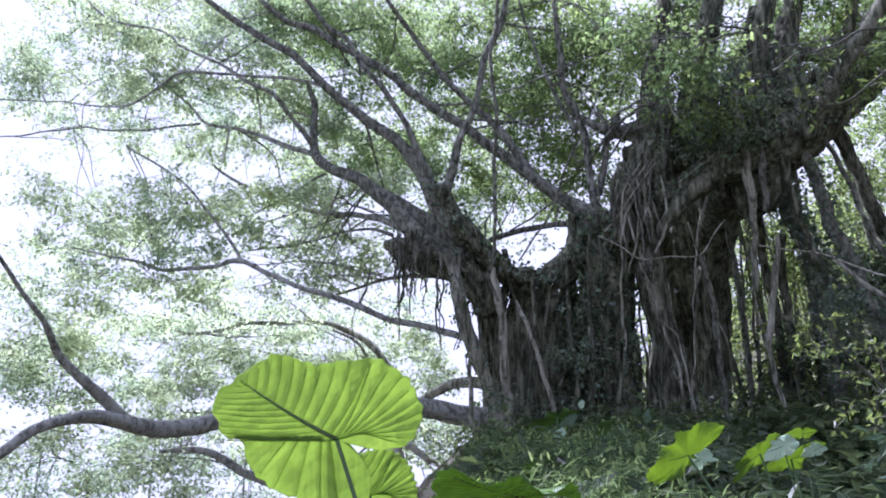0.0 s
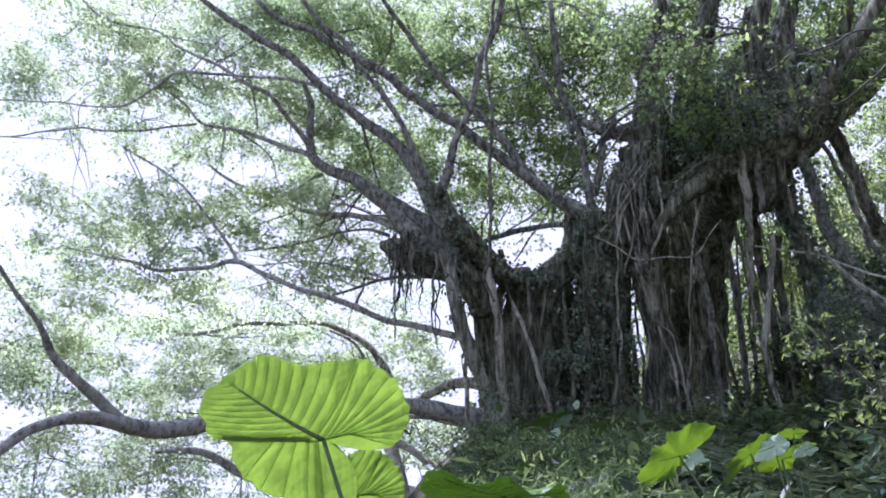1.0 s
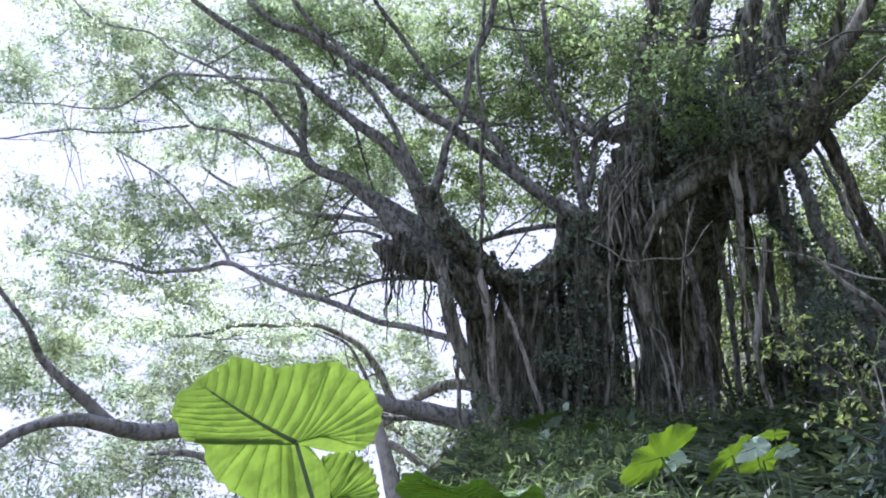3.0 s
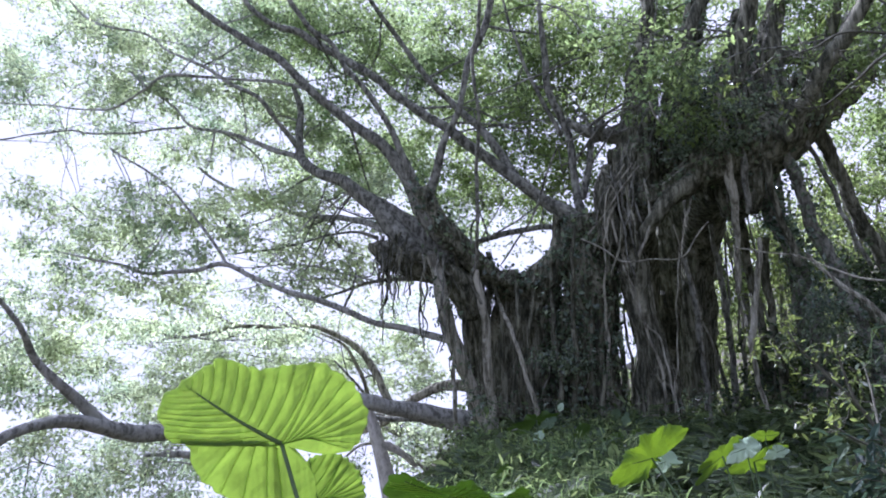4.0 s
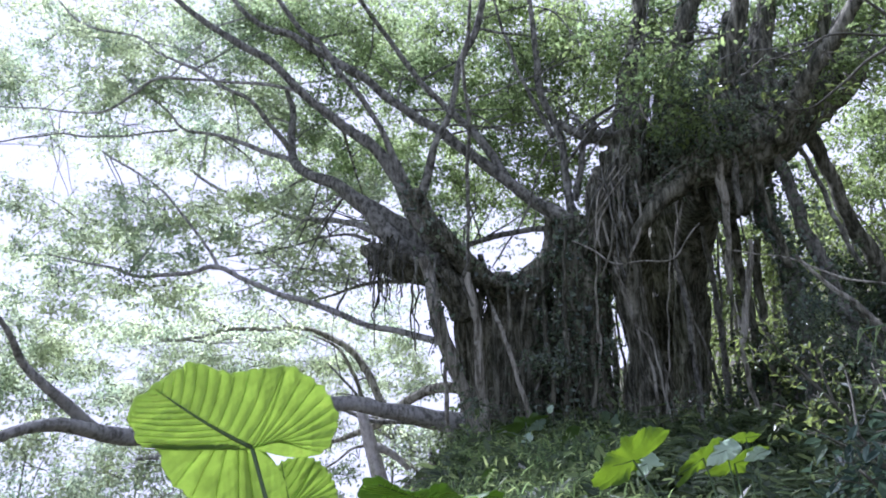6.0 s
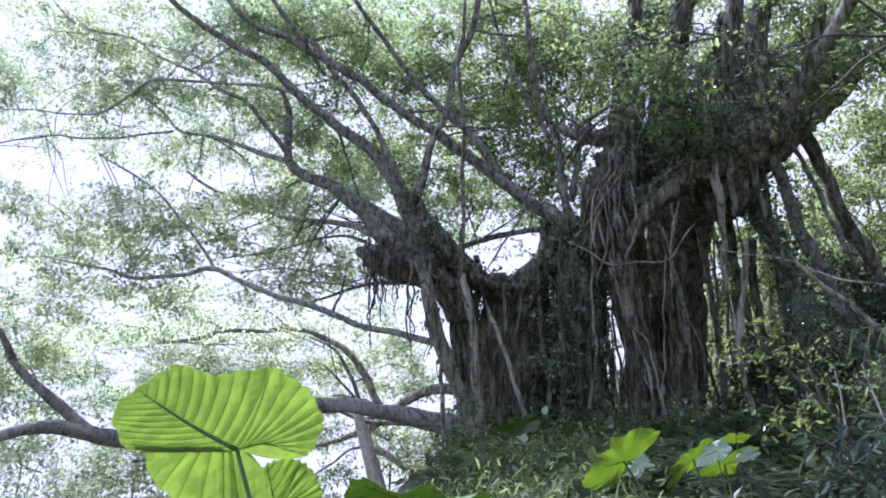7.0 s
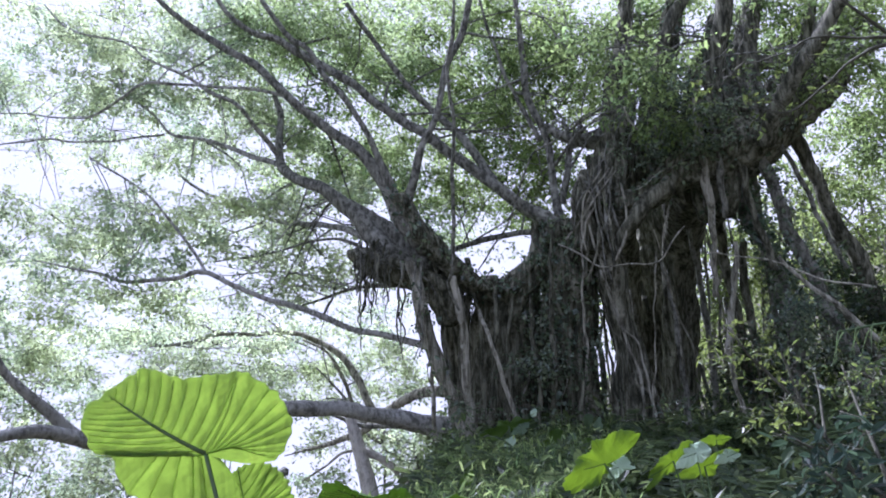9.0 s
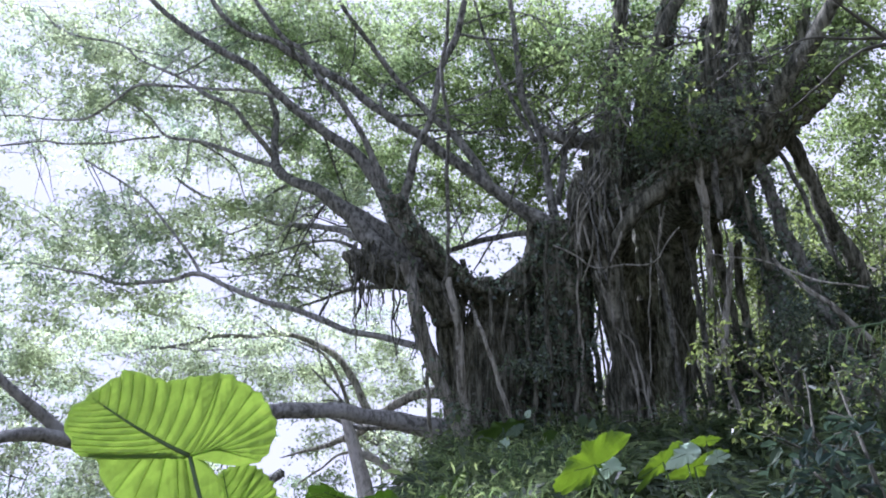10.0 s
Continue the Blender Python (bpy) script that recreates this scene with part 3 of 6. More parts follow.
limb_runs.append([(-2.15, 13.61, 3.54, 0.017), (-1.83, 13.50, 3.24, 0.025), (-1.47, 13.42, 2.84, 0.034), (-1.32, 13.26, 2.34, 0.041), (-0.73, 12.83, 2.06, 0.055)])
limb_runs.append([(-2.52, 12.58, 2.77, 0.023), (-2.08, 12.50, 2.74, 0.031), (-1.63, 12.35, 2.55, 0.038), (-1.09, 12.22, 2.32, 0.045), (-0.46, 11.93, 2.27, 0.058), (0.33, 11.21, 2.27, 0.083)])
limb_runs.append([(-2.27, 12.46, 4.58, 0.024), (-1.69, 12.23, 4.69, 0.032), (-1.11, 11.80, 4.74, 0.038), (-0.65, 11.31, 4.67, 0.044), (-0.03, 10.65, 4.45, 0.056)])
limb_runs.append([(-3.77, 11.80, 5.29, 0.016), (-2.77, 11.59, 5.35, 0.023), (-1.98, 11.26, 5.45, 0.022), (-1.43, 10.96, 5.43, 0.030), (-0.99, 10.62, 5.19, 0.042)])
limb_runs.append([(-3.84, 12.16, 6.16, 0.017), (-3.24, 11.90, 6.36, 0.021), (-2.54, 11.43, 6.57, 0.023), (-2.29, 11.22, 6.59, 0.031)])
limb_runs.append([(-5.04, 12.79, 7.47, 0.024), (-4.56, 12.70, 7.10, 0.035), (-3.91, 12.59, 6.81, 0.035), (-3.01, 12.33, 6.33, 0.045), (-2.22, 11.81, 6.02, 0.054), (-1.23, 10.91, 5.59, 0.069), (-0.57, 10.25, 5.06, 0.083), (-0.01, 10.06, 4.67, 0.108)])
limb_runs.append([(-9.75, 11.21, 7.27, 0.011), (-8.19, 11.11, 7.34, 0.016), (-7.55, 11.09, 7.44, 0.016), (-6.92, 11.08, 7.49, 0.020), (-6.24, 11.02, 7.39, 0.023), (-5.50, 11.02, 7.44, 0.023), (-4.66, 11.01, 7.51, 0.027)])
limb_runs.append([(1.21, 10.13, 9.68, 0.023), (1.41, 10.34, 9.00, 0.031), (1.65, 10.46, 8.26, 0.038), (1.97, 10.47, 7.58, 0.044), (2.20, 10.53, 7.05, 0.052)])
limb_runs.append([(-1.22, 9.92, 9.56, 0.040), (-0.74, 10.30, 9.00, 0.051), (-0.24, 10.52, 8.32, 0.061), (0.37, 10.53, 7.63, 0.071), (0.96, 10.44, 6.92, 0.079), (1.35, 10.16, 6.14, 0.085)])
limb_runs.append([(-5.15, 12.00, 1.68, 0.040), (-4.58, 12.20, 1.70, 0.071), (-4.12, 12.40, 1.55, 0.082), (-3.70, 12.60, 1.28, 0.092), (-3.14, 12.90, 1.17, 0.105), (-2.53, 13.15, 1.55, 0.107)])
limb_runs.append([(-1.64, 10.55, 6.27, 0.069), (-1.08, 10.45, 5.85, 0.125), (-0.59, 10.35, 5.46, 0.170), (-0.11, 10.22, 5.02, 0.194), (0.31, 10.10, 4.56, 0.207)])
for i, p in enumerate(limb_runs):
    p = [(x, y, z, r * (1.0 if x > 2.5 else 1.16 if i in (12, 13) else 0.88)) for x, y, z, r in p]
    under(tubes("limb", [p], ROOT if i in (9, 10, 14, 28) else BARK if max(q[3] for q in p) > 0.3 or p[-1][0] > 3.6 else LIMB_HAZED if i and p[0][0] < -4 else LIMB, None, "", 10, 0.10, 0.012, 20 + i, 0.1), fig)

root_runs = []
root_runs.append([(5.33, 9.19, 6.46, 0.122), (5.46, 9.26, 5.87, 0.121), (5.65, 9.36, 5.22, 0.128), (5.85, 9.44, 4.62, 0.127), (6.13, 9.54, 3.95, 0.134), (6.46, 9.64, 2.96, 0.140), (6.68, 9.73, 2.32, 0.163)])
root_runs.append([(6.11, 9.58, 6.94, 0.127), (6.33, 9.74, 6.42, 0.137), (6.50, 9.81, 5.86, 0.144), (6.75, 9.90, 5.22, 0.143), (7.08, 10.02, 4.51, 0.151), (7.37, 10.15, 3.72, 0.158)])
root_runs.append([(5.01, 9.56, 6.25, 0.143), (5.19, 9.72, 5.74, 0.134), (5.32, 9.78, 5.19, 0.124), (5.58, 9.84, 4.65, 0.132), (5.83, 9.98, 3.87, 0.139), (5.88, 10.23, 2.36, 0.171)])
root_runs.append([(4.88, 9.42, 4.75, 0.051), (4.87, 9.46, 4.37, 0.076), (4.78, 9.52, 3.87, 0.075), (4.68, 9.60, 3.38, 0.075), (4.67, 9.63, 3.13, 0.058), (4.75, 9.70, 2.65, 0.057), (4.86, 9.80, 1.99, 0.057)])
root_runs.append([(5.55, 9.93, 6.42, 0.093), (5.68, 10.23, 5.44, 0.102), (5.91, 10.56, 4.38, 0.111), (6.08, 10.94, 3.14, 0.120), (6.12, 11.16, 2.07, 0.129)])
root_runs.append([(5.07, 10.41, 5.51, 0.085), (5.25, 10.69, 4.61, 0.085), (5.48, 11.02, 3.53, 0.094), (5.66, 11.36, 2.08, 0.112)])
root_runs.append([(4.67, 10.65, 5.40, 0.058), (4.89, 11.03, 4.50, 0.058), (5.03, 11.31, 3.58, 0.068), (5.12, 11.60, 2.28, 0.077)])
root_runs.append([(6.02, 9.54, 4.30, 0.076), (6.29, 9.57, 3.87, 0.084), (6.56, 9.60, 3.45, 0.083), (6.84, 9.55, 2.94, 0.098)])
root_runs.append([(-0.04, 9.76, 4.63, 0.088), (0.07, 9.76, 4.31, 0.104), (0.15, 9.76, 3.95, 0.112), (0.27, 9.84, 3.36, 0.119), (0.46, 9.88, 2.90, 0.118), (0.62, 9.88, 2.56, 0.100), (0.79, 9.85, 1.96, 0.115)])
root_runs.append([(0.65, 9.45, 4.31, 0.051), (0.74, 9.50, 3.81, 0.067), (0.78, 9.65, 3.32, 0.075), (0.85, 9.79, 2.51, 0.075), (0.89, 9.88, 1.88, 0.098)])
root_runs.append([(1.03, 10.28, 4.02, 0.027), (1.07, 9.74, 3.72, 0.034), (1.14, 9.43, 3.37, 0.033), (1.28, 9.45, 2.96, 0.033), (1.43, 9.49, 2.49, 0.032), (1.49, 9.50, 2.13, 0.040)])
root_runs.append([(0.31, 9.94, 3.38, 0.026), (0.32, 10.04, 2.71, 0.034), (0.32, 10.16, 1.97, 0.034)])
root_runs.append([(2.70, 9.43, 5.18, 0.026), (2.85, 9.51, 4.58, 0.034), (3.01, 9.69, 4.00, 0.026), (3.18, 9.73, 3.54, 0.025), (3.39, 9.80, 3.32, 0.025), (3.44, 9.79, 3.00, 0.025), (3.53, 9.81, 2.59, 0.025), (3.62, 9.90, 1.95, 0.033)])
root_runs.append([(2.87, 9.56, 4.41, 0.034), (3.05, 9.66, 3.91, 0.034), (3.22, 9.76, 3.41, 0.034), (3.36, 9.81, 2.92, 0.033), (3.47, 9.98, 2.03, 0.041)])
root_runs.append([(3.00, 9.49, 5.67, 0.035), (2.73, 9.43, 5.18, 0.034), (2.59, 9.48, 4.66, 0.026), (2.64, 9.88, 3.70, 0.034), (2.66, 10.28, 2.05, 0.043)])
root_runs.append([(2.22, 9.75, 5.12, 0.035), (2.13, 9.82, 4.22, 0.035), (2.17, 10.02, 3.21, 0.043), (2.13, 10.29, 1.97, 0.051)])
root_runs.append([(3.97, 10.03, 4.65, 0.036), (4.07, 10.17, 4.20, 0.054), (4.14, 10.22, 3.67, 0.053), (4.22, 10.41, 3.08, 0.053), (4.26, 10.51, 2.05, 0.078)])
root_runs.append([(4.39, 9.02, 6.96, 0.061), (4.40, 9.06, 6.50, 0.078), (4.43, 9.12, 5.96, 0.077), (4.54, 9.27, 5.47, 0.068), (4.59, 9.49, 4.73, 0.051), (4.62, 9.71, 4.00, 0.043)])
root_runs.append([(4.58, 8.98, 6.74, 0.043), (4.63, 9.04, 6.20, 0.060), (4.73, 9.20, 5.71, 0.068), (4.78, 9.37, 5.14, 0.060)])
root_runs.append([(4.94, 8.97, 6.82, 0.052), (4.96, 9.05, 6.20, 0.068), (5.06, 9.20, 5.71, 0.077), (5.24, 9.38, 5.14, 0.068), (5.47, 9.51, 4.38, 0.068)])
root_runs.append([(5.29, 9.07, 7.17, 0.061), (5.30, 9.05, 6.58, 0.078), (5.36, 9.11, 6.04, 0.077), (5.50, 9.26, 5.55, 0.068)])
root_runs.append([(4.22, 9.27, 6.80, 0.044), (4.18, 9.22, 6.29, 0.052), (4.09, 9.25, 5.84, 0.052), (4.27, 9.59, 5.41, 0.035)])
root_runs.append([(5.58, 8.98, 6.82, 0.043), (5.59, 9.01, 6.36, 0.051), (5.83, 9.16, 5.87, 0.043), (6.07, 9.25, 5.27, 0.042), (6.46, 9.43, 4.35, 0.042)])
root_runs.append([(5.45, 10.43, 5.12, 0.075), (5.46, 10.61, 4.20, 0.083), (5.59, 10.78, 3.30, 0.083), (5.70, 11.05, 2.07, 0.100)])
root_runs.append([(1.29, 10.23, 4.52, 0.064), (1.29, 10.12, 4.21, 0.063), (1.30, 10.05, 3.74, 0.079), (1.25, 10.05, 3.04, 0.086), (1.16, 10.07, 1.96, 0.117)])
root_runs.append([(0.97, 10.15, 4.59, 0.045), (0.99, 10.10, 4.25, 0.045), (1.05, 10.10, 3.58, 0.061), (1.08, 10.10, 2.88, 0.060), (1.07, 10.07, 1.96, 0.084)])
root_runs.append([(1.61, 10.36, 4.46, 0.055), (1.57, 10.25, 4.15, 0.054), (1.50, 10.21, 3.59, 0.062), (1.43, 10.21, 2.89, 0.061), (1.43, 10.18, 1.96, 0.085)])
root_runs.append([(0.36, 9.92, 4.81, 0.054), (0.40, 9.94, 4.40, 0.053), (0.45, 10.01, 3.83, 0.061), (0.53, 10.14, 3.06, 0.052), (0.66, 10.14, 2.05, 0.076)])
root_runs.append([(1.86, 10.41, 4.66, 0.056), (1.86, 10.31, 4.30, 0.055), (1.89, 10.24, 3.51, 0.071), (1.95, 10.27, 2.72, 0.078), (1.86, 10.18, 1.96, 0.101)])
root_runs.append([(2.59, 10.05, 5.21, 0.073), (2.57, 9.88, 4.73, 0.071), (2.58, 10.02, 3.91, 0.070), (2.56, 10.08, 3.04, 0.078), (2.56, 10.09, 1.96, 0.100)])
root_runs.append([(0.88, 10.05, 4.75, 0.090), (0.92, 10.23, 4.52, 0.091), (0.88, 10.33, 4.17, 0.118), (0.78, 10.44, 3.46, 0.126), (0.74, 10.60, 2.59, 0.134), (0.77, 10.71, 1.90, 0.159)])
root_runs.append([(2.96, 10.48, 4.48, 0.046), (3.01, 10.73, 3.68, 0.056), (3.08, 10.94, 2.97, 0.056), (3.10, 11.14, 1.99, 0.073)])
root_runs.append([(3.19, 11.00, 4.51, 0.019), (3.26, 11.23, 3.77, 0.029), (3.35, 11.45, 3.03, 0.029), (3.40, 11.76, 2.01, 0.039)])
root_runs.append([(3.67, 9.40, 4.63, 0.013), (3.62, 9.70, 3.32, 0.013), (3.52, 9.88, 2.03, 0.012)])
root_runs.append([(3.14, 9.70, 4.63, 0.070), (3.27, 9.50, 4.97, 0.129), (3.50, 9.38, 5.29, 0.163), (3.80, 9.32, 5.54, 0.181), (4.19, 9.35, 5.90, 0.191), (4.59, 9.40, 6.18, 0.194)])
for i, p in enumerate(root_runs):
    pale = i in (3, 8, 9, 10, 11, 12, 13, 14, 17, 33)
    thin = [(x, y, z, r * (0.62 if i in (3, 12, 13, 14) else 0.95 if pale else 0.55 if 23 < i < 31 else 0.78)) for x, y, z, r in p]
    under(tubes("aerial_root", [thin], ROOT if pale else (BARK if i % 2 or i > 23 else LIMB), None, "", 8, 0.16, 0.016, 80 + i, 0.07), fig)

rng_r = np.random.default_rng(77)
for k in range(52):
    col = columns[(0, 1, 2, 3, 6, 8, 8, 9, 14, 14, 16, 2, 0, 7, 6, 1, 4)[k % 17]]
    lo = rng_r.uniform(0, 0.45)
    run = strand(col, rng_r, rng_r.uniform(1.0, 1.18), rng_r.uniform(0.006, 0.019), lo, lo + rng_r.uniform(0.35, 0.8), True, 2.0)
    under(tubes("aerial_root", [run], (BARK, BARK, LIMB, BARK, BARK, ROOT)[k % 6], None, "", 6, 0.12, 0.015, 300 + k, 0.08), fig)
# tangle of crossing roots at the collar
for k in range(18):
    a = np.array((2.54, 9.50, 5.96)) + np.array([rng_r.uniform(0, 0.75), rng_r.uniform(-0.12, 0.05), rng_r.uniform(-0.3, 0.25)])
    b = np.array((2.33, 9.55, 4.59)) + np.array([rng_r.uniform(-0.1, 1.0), rng_r.uniform(-0.1, 0.1), rng_r.uniform(-0.5, 0.5)])
    w = rng_r.uniform(0.008, 0.022)
    m = a * 0.5 + b * 0.5 + np.array([rng_r.normal(0, 0.09), -0.10, rng_r.normal(0, 0.06)])
    under(tubes("aerial_root", [[(*a, w * 0.9), (*m, w), (*b, w * 1.1)]], (LIMB, ROOT, BARK)[k % 3], None, "", 6, 0.12, 0.02, 700 + k, 0.08), fig)
# beard of hanging roots under the broken limb
for k in range(46):
    bx, by, bz = (-0.87, 9.81, 4.79) if k % 9 else (-0.21, 9.62, 4.41)
    x0, y0 = bx + rng_r.uniform(0.0, 0.5), by + rng_r.uniform(-0.3, 0.1)
    z0 = bz + rng_r.uniform(-0.2, 0.2)
    drop = rng_r.uniform(0.35, 0.9) if k % 3 else rng_r.uniform(1.0, 1.6)
    w = rng_r.uniform(0.009, 0.021)
    run = [(x0 + rng_r.normal(0, 0.035), y0 + rng_r.normal(0, 0.03), z0 - drop * u + 0.02, w * (1.1 - 0.6 * u)) for u in np.linspace(0, 1, 7)]
    under(tubes("hanging_root", [run], (BARK, LIMB)[k % 2], None, "", 5, 0.15, 0.012, 400 + k, 0.06), fig)
# thin climbers slung over the trunk
for k, p in enumerate([
    [(0.71, 7.55, 7.84, 0.023), (0.68, 7.70, 7.31, 0.031), (0.59, 7.84, 6.87, 0.031), (0.67, 8.04, 6.19, 0.031), (0.65, 8.36, 5.49, 0.032), (0.65, 8.59, 4.73, 0.032), (0.64, 8.84, 4.27, 0.032), (0.56, 9.01, 4.03, 0.024), (0.72, 9.21, 3.74, 0.024)],
    [(2.73, 8.03, 6.34, 0.012), (2.35, 8.09, 6.12, 0.020), (2.09, 8.16, 5.90, 0.023), (1.77, 8.20, 5.72, 0.023), (1.60, 8.41, 5.36, 0.024), (1.47, 8.65, 4.94, 0.024), (1.20, 8.86, 4.56, 0.024), (1.01, 9.05, 4.29, 0.020)],
    [(2.18, 9.15, 4.69, 0.017), (2.49, 9.10, 4.53, 0.021), (2.75, 9.06, 4.32, 0.020), (3.12, 9.06, 4.34, 0.020), (3.61, 9.06, 4.39, 0.020), (3.85, 9.07, 4.70, 0.021), (4.08, 9.21, 4.96, 0.017)],
    [(3.68, 9.16, 4.40, 0.016), (3.85, 9.46, 4.12, 0.025), (4.07, 9.90, 3.69, 0.026), (4.20, 10.31, 3.06, 0.035)],
    [(3.55, 7.11, 3.93, 0.013), (3.83, 7.03, 3.85, 0.016), (4.19, 6.77, 3.70, 0.015), (4.46, 6.44, 3.41, 0.018), (4.78, 6.08, 3.23, 0.017)],
    [(4.59, 7.53, 3.98, 0.027), (4.82, 7.43, 3.60, 0.033), (5.10, 7.32, 3.30, 0.039), (5.42, 7.24, 2.89, 0.044)],
    [(3.08, 8.22, 6.43, 0.016), (3.16, 8.28, 6.24, 0.016), (3.28, 8.32, 6.11, 0.012)],
]):
    p = [(x, y, z, r * (0.6 if k in (1, 2, 3, 4) else 0.85)) for x, y, z, r in p]
    under(tubes("climbing_stem", [p], LIMB if k < 2 else ROOT, None, "", 6, 0.08, 0.006, 500 + k, 0.06), fig)

# leaf masses: centre, half width, half depth, half height, density
CROWN_OUTER = []
CROWN_OUTER.append((-7.69, 11.74, 10.15, 1.29, 1.30, 0.65, 0.88))
CROWN_OUTER.append((-6.06, 11.70, 10.37, 1.41, 1.30, 0.70, 1.10))
CROWN_OUTER.append((-4.23, 11.56, 10.17, 1.50, 1.30, 0.69, 1.10))
CROWN_OUTER.append((-7.58, 11.89, 8.91, 1.26, 1.30, 0.55, 0.99))
CROWN_OUTER.append((-8.21, 11.91, 8.42, 0.68, 1.20, 0.40, 0.77))
CROWN_OUTER.append((-5.92, 11.63, 9.07, 1.36, 1.30, 0.55, 1.10))
CROWN_OUTER.append((-6.26, 12.13, 8.19, 1.10, 1.30, 0.64, 1.21))
CROWN_OUTER.append((-4.28, 11.73, 8.84, 1.47, 1.30, 0.74, 1.10))
CROWN_OUTER.append((-4.82, 12.82, 8.25, 1.14, 1.20, 0.54, 0.99))
CROWN_OUTER.append((-3.37, 12.75, 8.54, 1.21, 1.30, 0.73, 1.10))
CROWN_OUTER.append((-9.01, 12.38, 9.70, 0.73, 1.20, 0.61, 0.50))
CROWN_OUTER.append((-8.64, 12.71, 7.15, 0.53, 1.20, 0.35, 0.40))
CROWN_OUTER.append((-7.45, 12.82, 7.96, 1.08, 1.20, 0.26, 0.35))
CROWN_TOP = []
CROWN_TOP.append((-2.45, 11.94, 10.14, 1.53, 1.30, 0.95, 0.78))
CROWN_TOP.append((-1.46, 11.74, 9.33, 1.14, 1.30, 0.91, 0.84))
CROWN_TOP.append((-1.75, 12.62, 7.94, 1.18, 1.30, 0.70, 0.71))
CROWN_TOP.append((0.15, 12.08, 10.19, 1.54, 1.30, 1.07, 0.99))
CROWN_TOP.append((-0.34, 12.31, 9.00, 1.30, 1.30, 0.83, 0.84))
CROWN_TOP.append((1.58, 12.27, 10.03, 1.56, 1.30, 1.20, 1.07))
CROWN_TOP.append((1.83, 12.88, 8.82, 1.34, 1.30, 1.09, 0.99))
CROWN_TOP.append((2.99, 11.16, 9.15, 1.31, 1.60, 1.20, 0.72))
CROWN_TOP.append((4.38, 11.30, 9.60, 1.33, 1.50, 1.00, 0.62))
CROWN_TOP.append((1.36, 13.73, 7.46, 1.12, 1.20, 0.56, 0.78))
CROWN_TOP.append((2.60, 12.18, 7.12, 0.67, 1.00, 0.67, 0.71))
CROWN_TOP.append((-0.91, 13.71, 8.17, 0.89, 1.00, 0.69, 0.90))
CROWN_TOP.append((0.09, 14.34, 6.90, 0.77, 0.90, 0.58, 0.80))
CROWN_TOP.append((0.85, 14.15, 6.82, 0.51, 0.90, 0.44, 0.80))
CROWN_TOP.append((-0.98, 13.10, 8.69, 0.74, 1.00, 0.50, 0.80))
CROWN_TOP.append((-2.76, 14.07, 8.00, 0.90, 1.00, 0.52, 0.60))
CROWN_TOP.append((0.60, 13.33, 7.24, 0.73, 1.00, 0.61, 0.90))
CROWN_TOP.append((-1.35, 13.18, 7.59, 0.61, 0.90, 0.48, 1.00))
CROWN_TOP.append((-0.38, 13.51, 7.33, 0.50, 0.80, 0.50, 0.80))
CROWN_TOP.append((2.30, 11.34, 7.81, 0.75, 1.00, 0.64, 0.80))
CROWN_TOP.append((1.22, 13.23, 7.59, 0.73, 1.00, 0.61, 0.80))
CROWN_TOP.append((2.27, 13.15, 7.15, 0.48, 0.80, 0.59, 0.80))
CROWN_TOP.append((-2.92, 11.86, 10.37, 1.18, 1.20, 0.59, 0.70))
CROWN_TOP.append((-1.72, 12.14, 8.78, 0.81, 1.00, 0.58, 0.70))
CROWN_TOP.append((-1.74, 14.36, 7.68, 1.04, 1.20, 0.53, 0.60))
CROWN_TOP.append((-2.85, 14.36, 8.99, 0.94, 1.20, 0.67, 0.60))
CROWN_TOP.append((1.06, 14.36, 10.45, 1.23, 1.20, 0.96, 0.60))
CROWN_TOP.append((2.29, 13.00, 8.00, 0.84, 1.20, 0.72, 0.80))
CROWN_TOP.append((3.00, 13.00, 9.91, 1.00, 1.20, 1.00, 0.60))
CROWN_TOP.append((-0.17, 14.36, 8.96, 0.94, 1.20, 0.80, 0.70))
CROWN_TOP.append((-1.14, 14.14, 11.61, 1.39, 1.20, 0.83, 0.60))
CROWN_TOP.append((2.14, 14.80, 7.09, 0.59, 1.20, 0.24, 0.80))
CROWN_TOP.append((2.92, 12.80, 7.01, 0.47, 1.20, 0.47, 0.70))
CROWN_TOP.append((-3.93, 13.92, 10.56, 1.21, 1.20, 0.80, 0.60))
CROWN_TOP.append((1.05, 14.91, 8.91, 0.83, 1.20, 0.69, 0.80))
CROWN_TOP.append((-2.53, 12.20, 10.73, 1.09, 0.90, 0.61, 0.80))
CROWN_TOP.append((-4.12, 12.20, 10.83, 0.97, 0.90, 0.49, 0.60))
CROWN_TOP.append((-1.69, 11.60, 10.16, 0.69, 0.90, 0.46, 0.70))
CROWN_TOP.append((-5.39, 12.00, 10.77, 0.72, 0.90, 0.36, 0.50))
CROWN_SIDE = []
CROWN_SIDE.append((-1.90, 12.43, 6.42, 1.13, 1.40, 0.62, 0.88))
CROWN_SIDE.append((-3.51, 12.14, 6.27, 1.33, 1.40, 0.61, 0.88))
CROWN_SIDE.append((-5.01, 11.72, 6.19, 1.18, 1.40, 0.59, 0.88))
CROWN_SIDE.append((-6.51, 11.57, 5.92, 1.27, 1.40, 0.58, 0.77))
CROWN_SIDE.append((-7.40, 11.47, 5.51, 0.83, 1.20, 0.47, 0.77))
CROWN_SIDE.append((-5.25, 11.71, 5.51, 1.27, 1.30, 0.48, 0.77))
CROWN_SIDE.append((-2.81, 12.21, 5.36, 1.31, 1.30, 0.49, 0.77))
CROWN_SIDE.append((-4.85, 12.59, 4.69, 1.33, 1.40, 0.55, 0.88))
